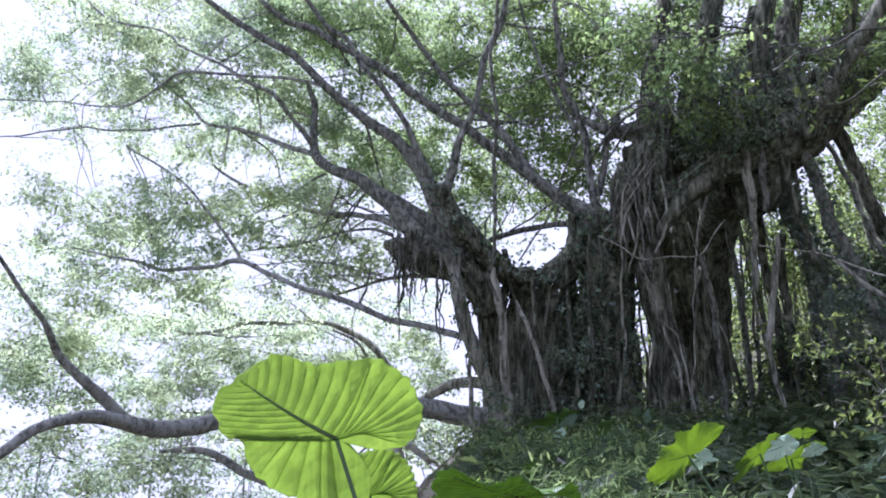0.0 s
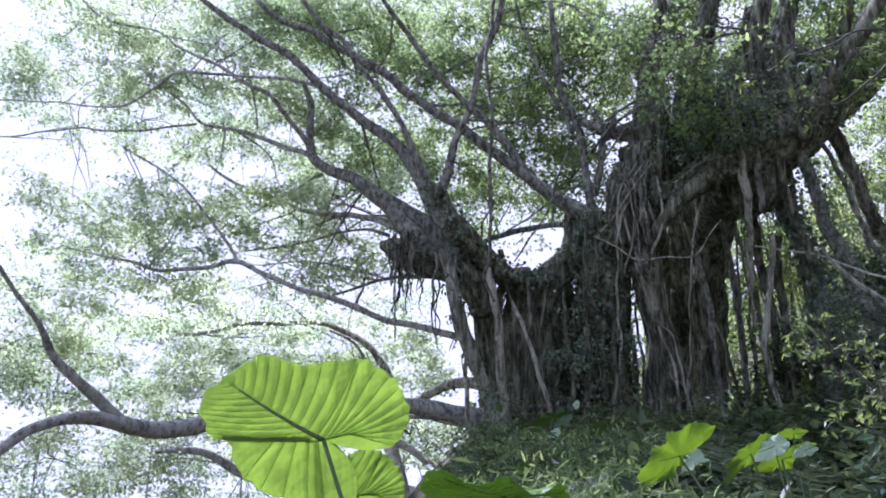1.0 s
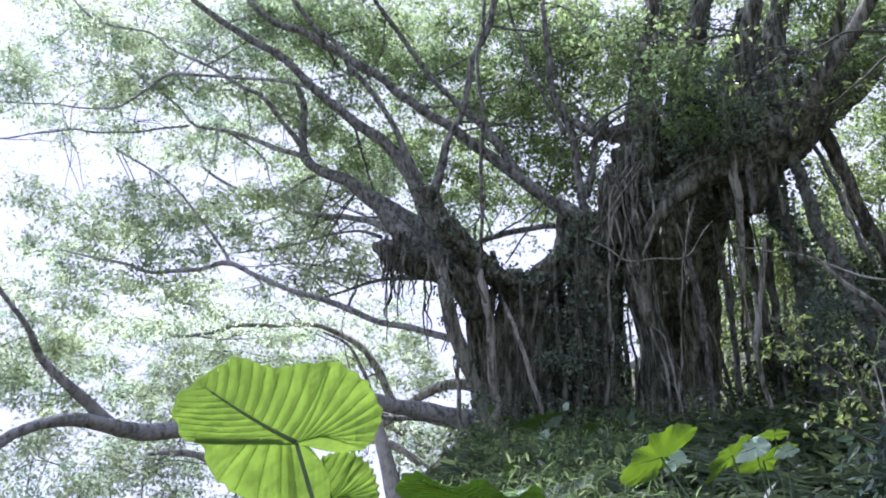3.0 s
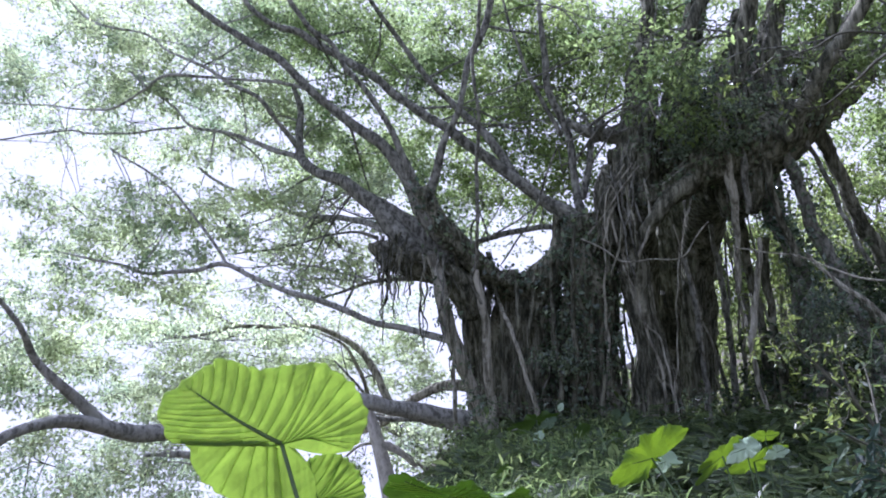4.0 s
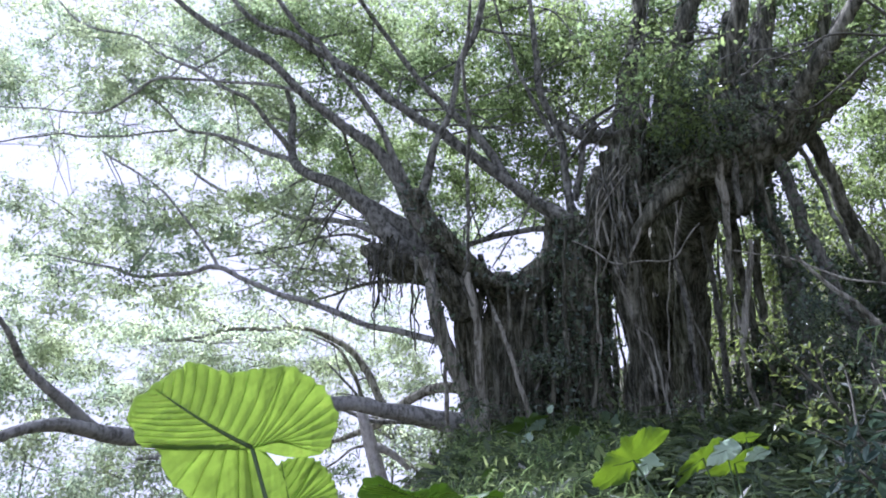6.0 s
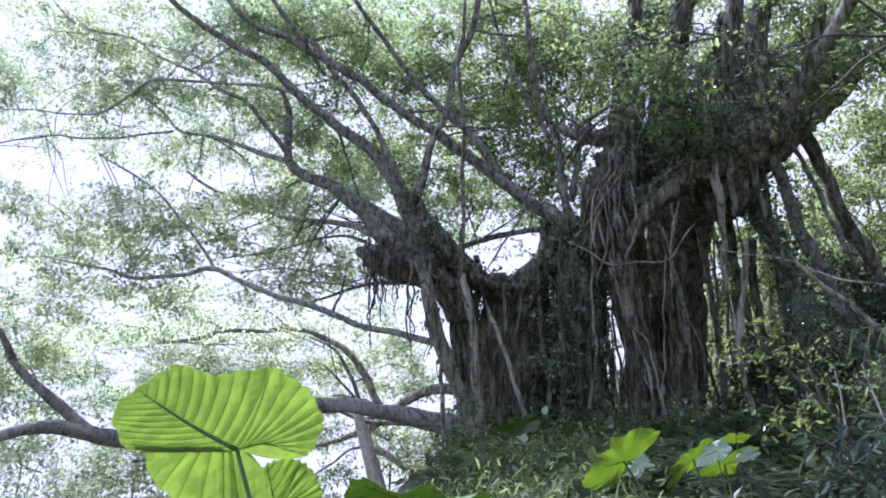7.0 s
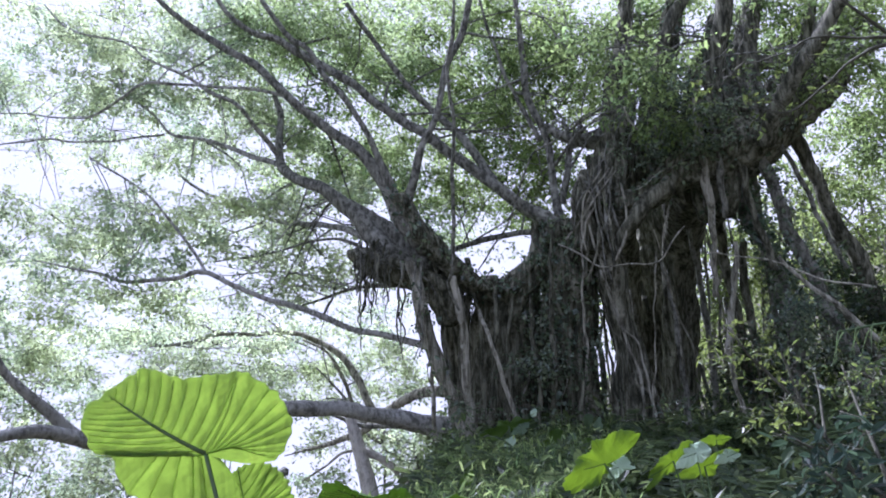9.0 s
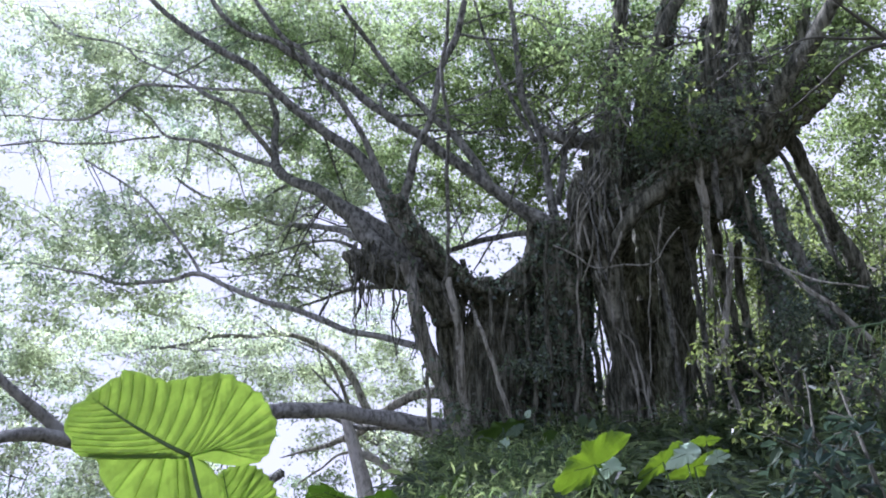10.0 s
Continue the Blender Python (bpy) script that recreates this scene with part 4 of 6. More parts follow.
CROWN_SIDE.append((-6.95, 12.39, 4.54, 1.31, 1.40, 0.60, 0.88))
CROWN_SIDE.append((-1.70, 12.92, 5.15, 0.91, 1.20, 0.57, 0.88))
CROWN_SIDE.append((1.53, 13.31, 5.77, 0.41, 0.60, 0.24, 0.35))
CROWN_SIDE.append((-1.03, 15.92, 4.94, 0.95, 1.20, 0.55, 0.77))
CROWN_SIDE.append((-2.59, 17.00, 5.16, 1.16, 1.20, 0.44, 0.66))
CROWN_SIDE.append((-0.20, 15.76, 3.56, 0.53, 1.00, 0.66, 0.88))
CROWN_SIDE.append((-7.79, 11.80, 5.12, 0.53, 1.20, 0.26, 0.50))
CROWN_SIDE.append((-4.16, 12.60, 7.00, 1.04, 1.20, 0.30, 0.45))
CROWN_SIDE.append((-3.62, 13.00, 4.54, 0.68, 1.20, 0.28, 0.60))
CROWN_SIDE.append((-2.93, 13.00, 6.27, 0.70, 1.20, 0.35, 0.60))
CROWN_SIDE.append((-4.79, 11.60, 4.69, 1.13, 0.90, 0.25, 0.70))
CROWN_SIDE.append((-3.09, 11.80, 4.67, 0.83, 0.90, 0.27, 0.65))
CROWN_SIDE.append((-6.88, 11.80, 4.73, 0.84, 0.90, 0.27, 0.60))
CROWN_SIDE.append((-6.86, 11.60, 5.33, 0.84, 0.90, 0.19, 0.60))
CROWN_SIDE.append((-2.26, 12.40, 4.68, 0.65, 0.90, 0.24, 0.60))
CROWN_SIDE.append((-6.00, 11.80, 5.27, 0.95, 0.90, 0.17, 0.60))
CROWN_LOW = []
CROWN_LOW.append((-7.30, 11.90, 3.75, 0.93, 1.30, 0.57, 0.80))
CROWN_LOW.append((-7.08, 15.80, 4.26, 1.75, 1.50, 0.74, 0.90))
CROWN_LOW.append((-5.24, 16.35, 4.49, 1.81, 1.50, 0.63, 0.90))
CROWN_LOW.append((-3.02, 16.55, 3.94, 1.39, 1.50, 0.91, 0.80))
CROWN_LOW.append((-7.13, 12.72, 3.13, 1.30, 1.30, 0.49, 0.90))
CROWN_LOW.append((-6.42, 16.08, 3.37, 1.48, 1.50, 0.74, 0.90))
CROWN_LOW.append((-1.08, 16.58, 3.94, 1.11, 1.40, 0.84, 0.80))
CROWN_LOW.append((-5.90, 10.62, 1.50, 0.97, 1.20, 0.39, 0.60))
CROWN_LOW.append((-5.18, 12.25, 1.33, 1.10, 1.30, 0.45, 0.70))
CROWN_LOW.append((-1.75, 15.86, 1.67, 1.03, 1.40, 0.77, 0.70))
CROWN_LOW.append((-0.36, 13.76, 1.77, 0.56, 1.00, 0.67, 1.20))
CROWN_LOW.append((-4.56, 16.76, 3.14, 1.67, 1.50, 0.84, 0.80))
CROWN_LOW.append((-6.68, 11.24, 1.81, 0.75, 0.90, 0.26, 0.50))
CROWN_LOW.append((-5.87, 12.36, 1.62, 0.91, 1.00, 0.36, 0.50))
CROWN_LOW.append((-4.84, 13.34, 1.88, 0.88, 1.00, 0.44, 0.50))
CROWN_LOW.append((-2.14, 16.42, 3.25, 0.75, 1.00, 0.68, 0.60))
CROWN_LOW.append((-3.99, 15.98, 3.87, 1.08, 1.20, 0.60, 0.60))
CROWN_LOW.append((-6.43, 13.00, 2.62, 1.31, 1.20, 0.44, 0.60))
CROWN_LOW.append((-6.57, 12.60, 4.19, 0.99, 1.20, 0.33, 0.40))
CROWN_LOW.append((-8.32, 12.20, 3.70, 0.74, 0.90, 0.63, 0.90))
CROWN_LOW.append((-8.06, 12.40, 2.78, 0.84, 0.90, 0.42, 0.80))
CROWN_LOW.append((-8.25, 12.00, 4.63, 0.53, 0.90, 0.42, 0.60))
CROWN_LOW.append((-7.64, 12.60, 3.33, 0.75, 0.90, 0.43, 0.60))
CROWN_LOW.append((-5.14, 14.00, 2.45, 1.16, 0.90, 0.35, 0.70))
CROWN_LOW.append((-6.60, 13.50, 2.11, 1.01, 0.90, 0.27, 0.60))
CROWN_RIGHT = []
CROWN_RIGHT.append((6.90, 10.36, 9.05, 1.12, 1.30, 0.66, 0.80))
CROWN_RIGHT.append((7.61, 9.95, 8.87, 0.69, 1.30, 0.59, 0.90))
CROWN_RIGHT.append((8.24, 11.23, 7.79, 0.53, 1.30, 0.53, 0.12))
CROWN_RIGHT.append((5.13, 10.70, 9.31, 1.06, 1.20, 0.64, 0.75))
CROWN_RIGHT.append((5.88, 10.59, 8.98, 0.63, 1.00, 0.52, 0.55))
CROWN_RIGHT.append((2.95, 8.92, 7.91, 0.62, 0.70, 0.44, 0.40))
CROWN_RIGHT.append((3.65, 8.76, 7.45, 0.52, 0.50, 0.30, 0.90))
CROWN_RIGHT.append((4.18, 8.63, 7.21, 0.42, 0.50, 0.30, 0.30))
CROWN_RIGHT.append((3.52, 8.87, 7.08, 0.34, 0.50, 0.30, 0.60))
CROWN_RIGHT.append((3.63, 8.78, 6.69, 0.38, 0.50, 0.30, 0.80))
CROWN_RIGHT.append((3.97, 8.80, 6.28, 0.42, 0.40, 0.25, 0.50))
CROWN_RIGHT.append((6.15, 8.62, 6.99, 0.42, 0.50, 0.33, 1.00))
CROWN_RIGHT.append((5.68, 8.45, 7.18, 0.37, 0.50, 0.29, 0.45))
CROWN_RIGHT.append((6.60, 8.42, 7.33, 0.37, 0.50, 0.29, 0.80))
CROWN_RIGHT.append((7.79, 9.41, 8.27, 0.56, 1.20, 0.56, 1.20))
CROWN_RIGHT.append((8.50, 10.73, 7.75, 0.51, 1.00, 0.61, 0.80))
CROWN_RIGHT.append((8.74, 10.50, 8.18, 0.60, 1.20, 0.81, 0.90))
CROWN_RIGHT.append((8.40, 11.80, 7.79, 0.66, 1.20, 0.55, 0.30))
CROWN_RIGHT.append((8.83, 11.00, 6.54, 0.60, 1.20, 0.71, 0.80))
CROWN_RIGHT.append((8.56, 12.20, 6.83, 0.67, 1.20, 0.40, 0.55))
CROWN_RIGHT.append((7.04, 9.90, 8.84, 0.78, 0.90, 0.49, 1.00))
CROWN_RIGHT.append((6.57, 10.50, 9.09, 0.72, 0.90, 0.46, 0.90))
CROWN_RIGHT.append((7.99, 10.60, 8.14, 0.61, 0.90, 0.46, 0.60))
CROWN_RIGHT.append((8.66, 11.00, 7.21, 0.51, 0.90, 0.61, 0.70))
CROWN_RIGHT.append((5.95, 10.60, 9.47, 0.73, 0.90, 0.42, 0.80))
CROWN_RIGHT.append((4.95, 11.60, 10.06, 0.80, 0.90, 0.57, 0.70))
CROWN_RIGHT.append((3.50, 12.60, 9.25, 0.60, 0.90, 0.60, 0.50))
THICKET = []
THICKET.append((6.90, 10.40, 3.78, 0.49, 0.90, 0.63, 0.90))
THICKET.append((6.92, 10.80, 4.73, 0.43, 0.90, 0.48, 0.70))
THICKET.append((7.62, 10.60, 4.57, 0.56, 0.90, 0.56, 0.80))
THICKET.append((5.83, 10.80, 3.12, 0.55, 0.90, 0.46, 0.80))
THICKET.append((7.17, 10.00, 3.17, 0.51, 0.90, 0.51, 0.90))
THICKET.append((5.30, 11.20, 2.71, 0.66, 0.90, 0.37, 0.70))
CROWN_DARK = []
CROWN_DARK.append((4.05, 9.25, 6.89, 0.53, 0.50, 0.49, 1.20))
CROWN_DARK.append((4.46, 8.96, 6.83, 0.43, 0.50, 0.65, 1.00))
CROWN_DARK.append((3.99, 9.12, 6.25, 0.56, 0.40, 0.30, 1.20))
CROWN_DARK.append((3.71, 9.24, 6.55, 0.31, 0.40, 0.35, 1.20))
CROWN_DARK.append((4.90, 8.83, 6.94, 0.43, 0.50, 0.51, 0.70))
CROWN_DARK.append((3.53, 9.35, 6.17, 0.35, 0.30, 0.26, 0.80))
CROWN_DARK.append((1.12, 10.05, 4.36, 0.13, 0.25, 0.07, 1.20))
CROWN_DARK.append((1.62, 10.20, 4.36, 0.26, 0.25, 0.08, 1.40))
CROWN_DARK.append((2.07, 10.05, 4.84, 0.14, 0.30, 0.25, 1.30))
CROWN_DARK.append((5.83, 9.34, 3.57, 0.45, 0.40, 0.53, 0.90))
CROWN_DARK.append((5.53, 9.73, 3.31, 0.29, 0.40, 0.50, 0.70))
CROWN_DARK.append((1.77, 10.01, 3.21, 0.43, 0.20, 0.69, 0.50))
CROWN_DARK.append((2.39, 9.97, 3.03, 0.26, 0.20, 0.60, 0.50))
CROWN_DARK.append((1.07, 9.67, 2.22, 0.41, 0.40, 0.18, 0.60))
CROWN_DARK.append((1.88, 9.69, 2.22, 0.49, 0.40, 0.18, 0.60))
CROWN_DARK.append((2.64, 9.79, 2.26, 0.33, 0.30, 0.21, 0.60))
CROWN_DARK.append((3.89, 9.99, 2.35, 0.42, 0.40, 0.23, 0.60))
CROWN_DARK.append((0.59, 9.79, 2.52, 0.17, 0.30, 0.41, 0.60))


def crown(masses, seed, material, parent, leaf=1.0, tilt=0.8, density=1.0, per=9, length=0.34, shape=None):
    """Sprays gathered in uneven clumps round each mass's middle, on branchlets that reach out from it."""
    rng = np.random.default_rng(seed)
    vs, fs, off, runs = [], [], 0, []
    shape = shape or small_leaf(0.088, 0.05)
    for x, y, z, rx, ry, rz, dens in masses:
        count = int(125 * min(dens, 1.1) * density * rx * rz * math.pi / leaf ** 2)
        knots = max(5, count // 21)
        d = rng.normal(0, 1, (knots, 3))
        d /= np.linalg.norm(d, axis=1)[:, None]
        centre = np.array([x, y, z])
        size = np.array([rx, ry, rz])
        kp = centre + d * size * rng.uniform(0.05, 1.0, (knots, 1)) ** 0.45 * 1.2
        pick = rng.integers(0, knots, count)
        c = kp[pick] + rng.normal(0, 1, (count, 3)) * np.array([0.21, 0.21, 0.085]) * leaf
        places, mats, tips = spray_leaves(rng, c, per, length * leaf, tilt)
        scales = rng.uniform(0.65, 1.3, len(places)) * leaf
        v, f = leaf_cloud(places, mats, scales, shape)
        vs.append(v)
        fs.append(f + off)
        off += len(v)
        for k in range(0, knots if dens > 0.55 else 0, 3):
            mid = centre * 0.5 + kp[k] * 0.5 + rng.normal(0, 0.1, 3) + np.array([0, 0, 0.12])
            late = centre * 0.2 + kp[k] * 0.8 + rng.normal(0, 0.07, 3) + np.array([0, 0, 0.05])
            runs.append([(*centre, 0.010), (*mid, 0.008), (*late, 0.006), (*kp[k], 0.003)])
        for k in range(0, count, 4 if dens > 0.55 else 9):
            runs.append([(*kp[pick[k]], 0.004), (*c[k], 0.0035), (*tips[k], 0.0025)])
    ob = under(mesh_part("crown", np.vstack(vs), np.vstack(fs), material, None), parent)
    tagged(ob, kind="stuff")
    tw = tubes("branchwork", runs, TWIG, None, "", 3, 0.0, 0.0, seed, 0.35)
    tagged(under(tw, parent), kind="stuff")
    return ob


crown(CROWN_OUTER, 203, LEAF_HAZED, fig, density=0.95)
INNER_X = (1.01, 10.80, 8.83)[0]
crown(CROWN_SIDE, 201, LEAF_HAZED, fig, density=0.98)
crown(CROWN_LOW, 208, LEAF_HAZED, fig, density=0.95)
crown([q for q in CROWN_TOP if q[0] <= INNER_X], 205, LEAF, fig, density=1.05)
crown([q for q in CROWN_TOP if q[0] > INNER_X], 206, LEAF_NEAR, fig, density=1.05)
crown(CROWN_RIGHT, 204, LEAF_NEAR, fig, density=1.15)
crown(THICKET, 207, THICKET_LEAF, fig, leaf=1.05, density=1.0)
crown(CROWN_DARK, 202, LEAF_DARK, fig, leaf=0.75, density=0.55)

# side branches that carry the leaf masses
rng_s = np.random.default_rng(15)
ALL_MASSES = CROWN_OUTER + CROWN_TOP + CROWN_SIDE + CROWN_LOW + CROWN_RIGHT
ends = np.array([q[:3] for q in ALL_MASSES])
for i, p in enumerate(limb_runs):
    q = spline(p, 0.15)
    for k in range(2 if i in (9, 10, 14, 27, 28, 29) else 5):
        a = q[int(rng_s.uniform(0.05, 0.8) * (len(q) - 1))]
        near = np.argsort(np.linalg.norm(ends - a[:3], axis=1))[:4]
        m = ALL_MASSES[near[rng_s.integers(0, 4)]]
        b = np.array(m[:3]) + rng_s.normal(0, 0.45, 3) * np.array([m[3], m[4] * 0.5, m[5]])
        if np.linalg.norm(b - a[:3]) > 3.2 or np.linalg.norm(b - a[:3]) < 0.4:
            continue
        r0 = min(a[3] * 0.55, rng_s.uniform(0.014, 0.03))
        m1 = a[:3] * 0.6 + b * 0.4 + np.array([rng_s.normal(0, 0.12), rng_s.normal(0, 0.1), rng_s.uniform(0.0, 0.22)])
        m2 = a[:3] * 0.25 + b * 0.75 + np.array([rng_s.normal(0, 0.1), 0, rng_s.uniform(-0.05, 0.15)])
        runs = [[(*a[:3], r0), (*m1, r0 * 0.75), (*m2, r0 * 0.5), (*b, r0 * 0.25)]]
        for w in range(2):
            c = (m1, m2)[w] + rng_s.normal(0, 0.4, 3) + np.array([0, 0, 0.1])
            runs.append([(*(m1, m2)[w], r0 * 0.5), (*((m1, m2)[w] * 0.5 + c * 0.5 + rng_s.normal(0, 0.06, 3)), r0 * 0.35), (*c, r0 * 0.15)])
        if a[2] < 3.2 and b[2] - a[2] > 0.6:  # the low limbs bear no rising shoots
            continue
        under(tubes("branch", runs, LIMB_HAZED if b[0] < -3 else LIMB, None, "", 5, 0.06, 0.01, 900 + 5 * i + k, 0.1), fig)

# ---- trees behind: slim stems up the bank, others rising from the slope below ----


def slim_tree(name, label, group, x, y, top, r, masses, seed, material, leaf=1.3, density=0.8, lean=0.4):
    rng = np.random.default_rng(seed)
    z = float(ground_height(np.float64(x), np.float64(y)))
    base = thing(name, label, "tree", group, at=(x, y, z))
    bx, by = rng.normal(0, lean, 2)
    h = top - z
    run = [(x + bx * u ** 1.5 + rng.normal(0, 0.05), y + by * u ** 1.5, z - 0.1 + h * u, r * (1.15 - 0.75 * u)) for u in np.linspace(0, 1, 6)]
    under(tubes("trunk", [run], LIMB, None, "", 8, 0.08, 0.02, seed, 0.3), base)
    for k in range(4):
        u = rng.uniform(0.45, 0.9)
        m = masses[k % len(masses)]
        px, py, pz = x + bx * u ** 1.5, y + by * u ** 1.5, z + h * u
        under(tubes("limb", [[(px, py, pz, r * 0.4), ((px + m[0]) / 2, (py + m[1]) / 2, (pz + m[2]) / 2 + 0.3, r * 0.3), (m[0], m[1], m[2], r * 0.15)]],
                    LIMB, None, "", 6, 0.08, 0.02, seed + k, 0.3), base)
    crown(masses, seed + 50, material, base, leaf, 0.9, density)
    return base


BACK_STEMS = [(6.60, 13.91, 4.01), (6.89, 15.92, 4.34), (6.79, 14.42, 4.09), (8.40, 16.44, 4.42), (7.87, 13.95, 4.00), (9.30, 15.46, 4.25), (8.81, 13.46, 3.92), (10.40, 14.98, 4.16), (6.78, 17.90, 4.67), (10.39, 19.46, 4.91), (12.60, 20.49, 5.07), (5.26, 18.38, 4.76), (9.09, 22.42, 5.42), (11.22, 23.45, 5.58), (13.70, 24.49, 5.73), (15.32, 23.52, 5.56), (12.75, 17.51, 4.57)]
rng_b = np.random.default_rng(9)
for k, (x, y, z) in enumerate(BACK_STEMS):
    g = float(ground_height(np.float64(x), np.float64(y)))
    top = g + rng_b.uniform(3.6, 5.6) * (0.75 + y / 50)
    ms = []
    for q in range(7):
        u = (q + 0.6) / 7
        ms.append((x + rng_b.normal(0, 0.5), y + rng_b.normal(0, 0.5), g + 0.3 + (top - g) * u, rng_b.uniform(0.7, 1.2), 0.8, rng_b.uniform(0.45, 0.75), 0.8))
    slim_tree("forest_tree", "slender forest tree with backlit green leaves on the bank", "forest trees", x, y, top, rng_b.uniform(0.05, 0.11), ms, 600 + 7 * k, LEAF_BACK, 1.2, 0.36)

# bare saplings standing close together
rng_p = np.random.default_rng(22)
SAPLINGS = [(5.28, 12.15, 3.21), (5.59, 12.97, 3.31), (5.21, 11.96, 3.18), (6.02, 13.58, 3.38), (5.78, 12.57, 3.25), (6.85, 14.6, 3.51), (6.05, 12.37, 3.23), (7.0, 14.0, 3.43), (6.64, 12.79, 3.28), (6.58, 12.18, 3.2), (7.98, 14.62, 3.5), (7.47, 13.2, 3.33), (7.3, 12.4, 3.22), (8.54, 14.23, 3.45), (7.89, 12.61, 3.25), (8.63, 13.42, 3.35), (8.17, 12.21, 3.2), (3.86, 14.05, 3.45), (4.25, 15.06, 3.58), (8.93, 13.03, 3.3), (6.55, 15.59, 3.64), (6.69, 16.11, 3.7), (8.58, 16.44, 3.73)]
for k, (x, y, z) in enumerate(SAPLINGS):
    fx, fy, fz = foot_at(x, y)
    base = thing("sapling", "thin bare sapling stem standing behind the hanging roots", "tree", "saplings", at=(fx, fy, fz))
    r, h, lean = rng_p.uniform(0.014, 0.04), rng_p.uniform(3.4, 5.4), rng_p.normal(-0.25, 0.4)
    run = [(fx + lean * u + rng_p.normal(0, 0.04), fy + rng_p.normal(0, 0.05), fz + h * u, r * (1.1 - 0.6 * u)) for u in np.linspace(0, 1, 6)]
    under(tubes("stem", [run], ROOT if k % 3 == 0 else LIMB, None, "", 6, 0.08, 0.015, 1500 + k, 0.15), base)

VALLEY = [
    (-14.14, 23.36, 4.54, 1.95, 2.00, 0.98, 0.35),
    (-11.13, 25.80, 3.55, 2.32, 2.00, 1.27, 0.35),
    (-7.24, 25.08, 2.69, 2.23, 2.00, 1.22, 0.40),
    (-1.50, 22.13, 2.37, 1.25, 2.00, 1.07, 0.50),
    (-11.70, 22.37, 1.04, 2.32, 2.00, 0.89, 0.50),
    (-9.26, 26.75, 0.52, 2.75, 2.00, 1.27, 0.50),
    (-4.42, 24.77, 0.40, 2.54, 2.00, 0.98, 0.50)]
for k, m in enumerate(VALLEY):
    x, y, z = m[:3]
    ms = [m, (x + 0.8, y + 0.8, z - 2.2, m[3] * 0.9, 1.5, m[5], 0.4), (x - 0.9, y, z - 3.6, m[3], 1.5, m[5], 0.5)]
    slim_tree("valley_tree", "pale leafy tree rising from the slope below", "valley trees", x, y + 0.2, z + 0.3, 0.06, ms, 800 + 7 * k, LEAF_FAR, 1.5, 0.8)

PALE = bark("pale_bark", (0.50, 0.49, 0.43), (0.74, 0.72, 0.65), (0.82, 0.81, 0.75), (0.16, 0.17, 0.13), 0.62, (1, 1, 0.5))
pale_foot = foot_at(-0.61, 12.55)
pale = thing("pale_tree", "pale slim tree trunk rising below the banyan's low limb", "tree", at=pale_foot)
under(tubes("trunk", [[(*pale_foot, 0.19)] + [(-0.76, 12.50, 0.79, 0.170), (-0.92, 12.40, 1.41, 0.151), (-1.07, 12.30, 1.95, 0.132), (-1.22, 12.20, 2.39, 0.102), (-1.29, 12.20, 2.68, 0.082)]], PALE, None, "", 8, 0.1, 0.01, 7, 0.2), pale)
under(tubes("limb", [[(-1.05, 12.30, 1.90, 0.081), (-0.69, 12.40, 1.75, 0.061), (-0.39, 12.50, 1.48, 0.041)]], PALE, None, "", 6, 0.1, 0.01, 8, 0.2), pale)

# ---- elephant-ear plants ----
# blade outline: reach from the stalk's foot at each bearing, counter-clockwise from the right
EAR_REACH = [(-27, 0.12), (-19, 0.42), (-8, 0.72), (2, 0.84), (17, 0.98), (37, 1.02), (50, 1.04), (66, 1.01), (80, 0.87), (105, 0.84), (118, 1.0),
             (127, 1.14), (149, 1.26), (160, 1.42), (168, 1.39), (178, 1.28), (185, 1.18), (202, 1.14), (222, 1.14), (245, 1.05), (270, 1.0),
             (288, 0.9), (312, 0.55), (333, 0.12)]


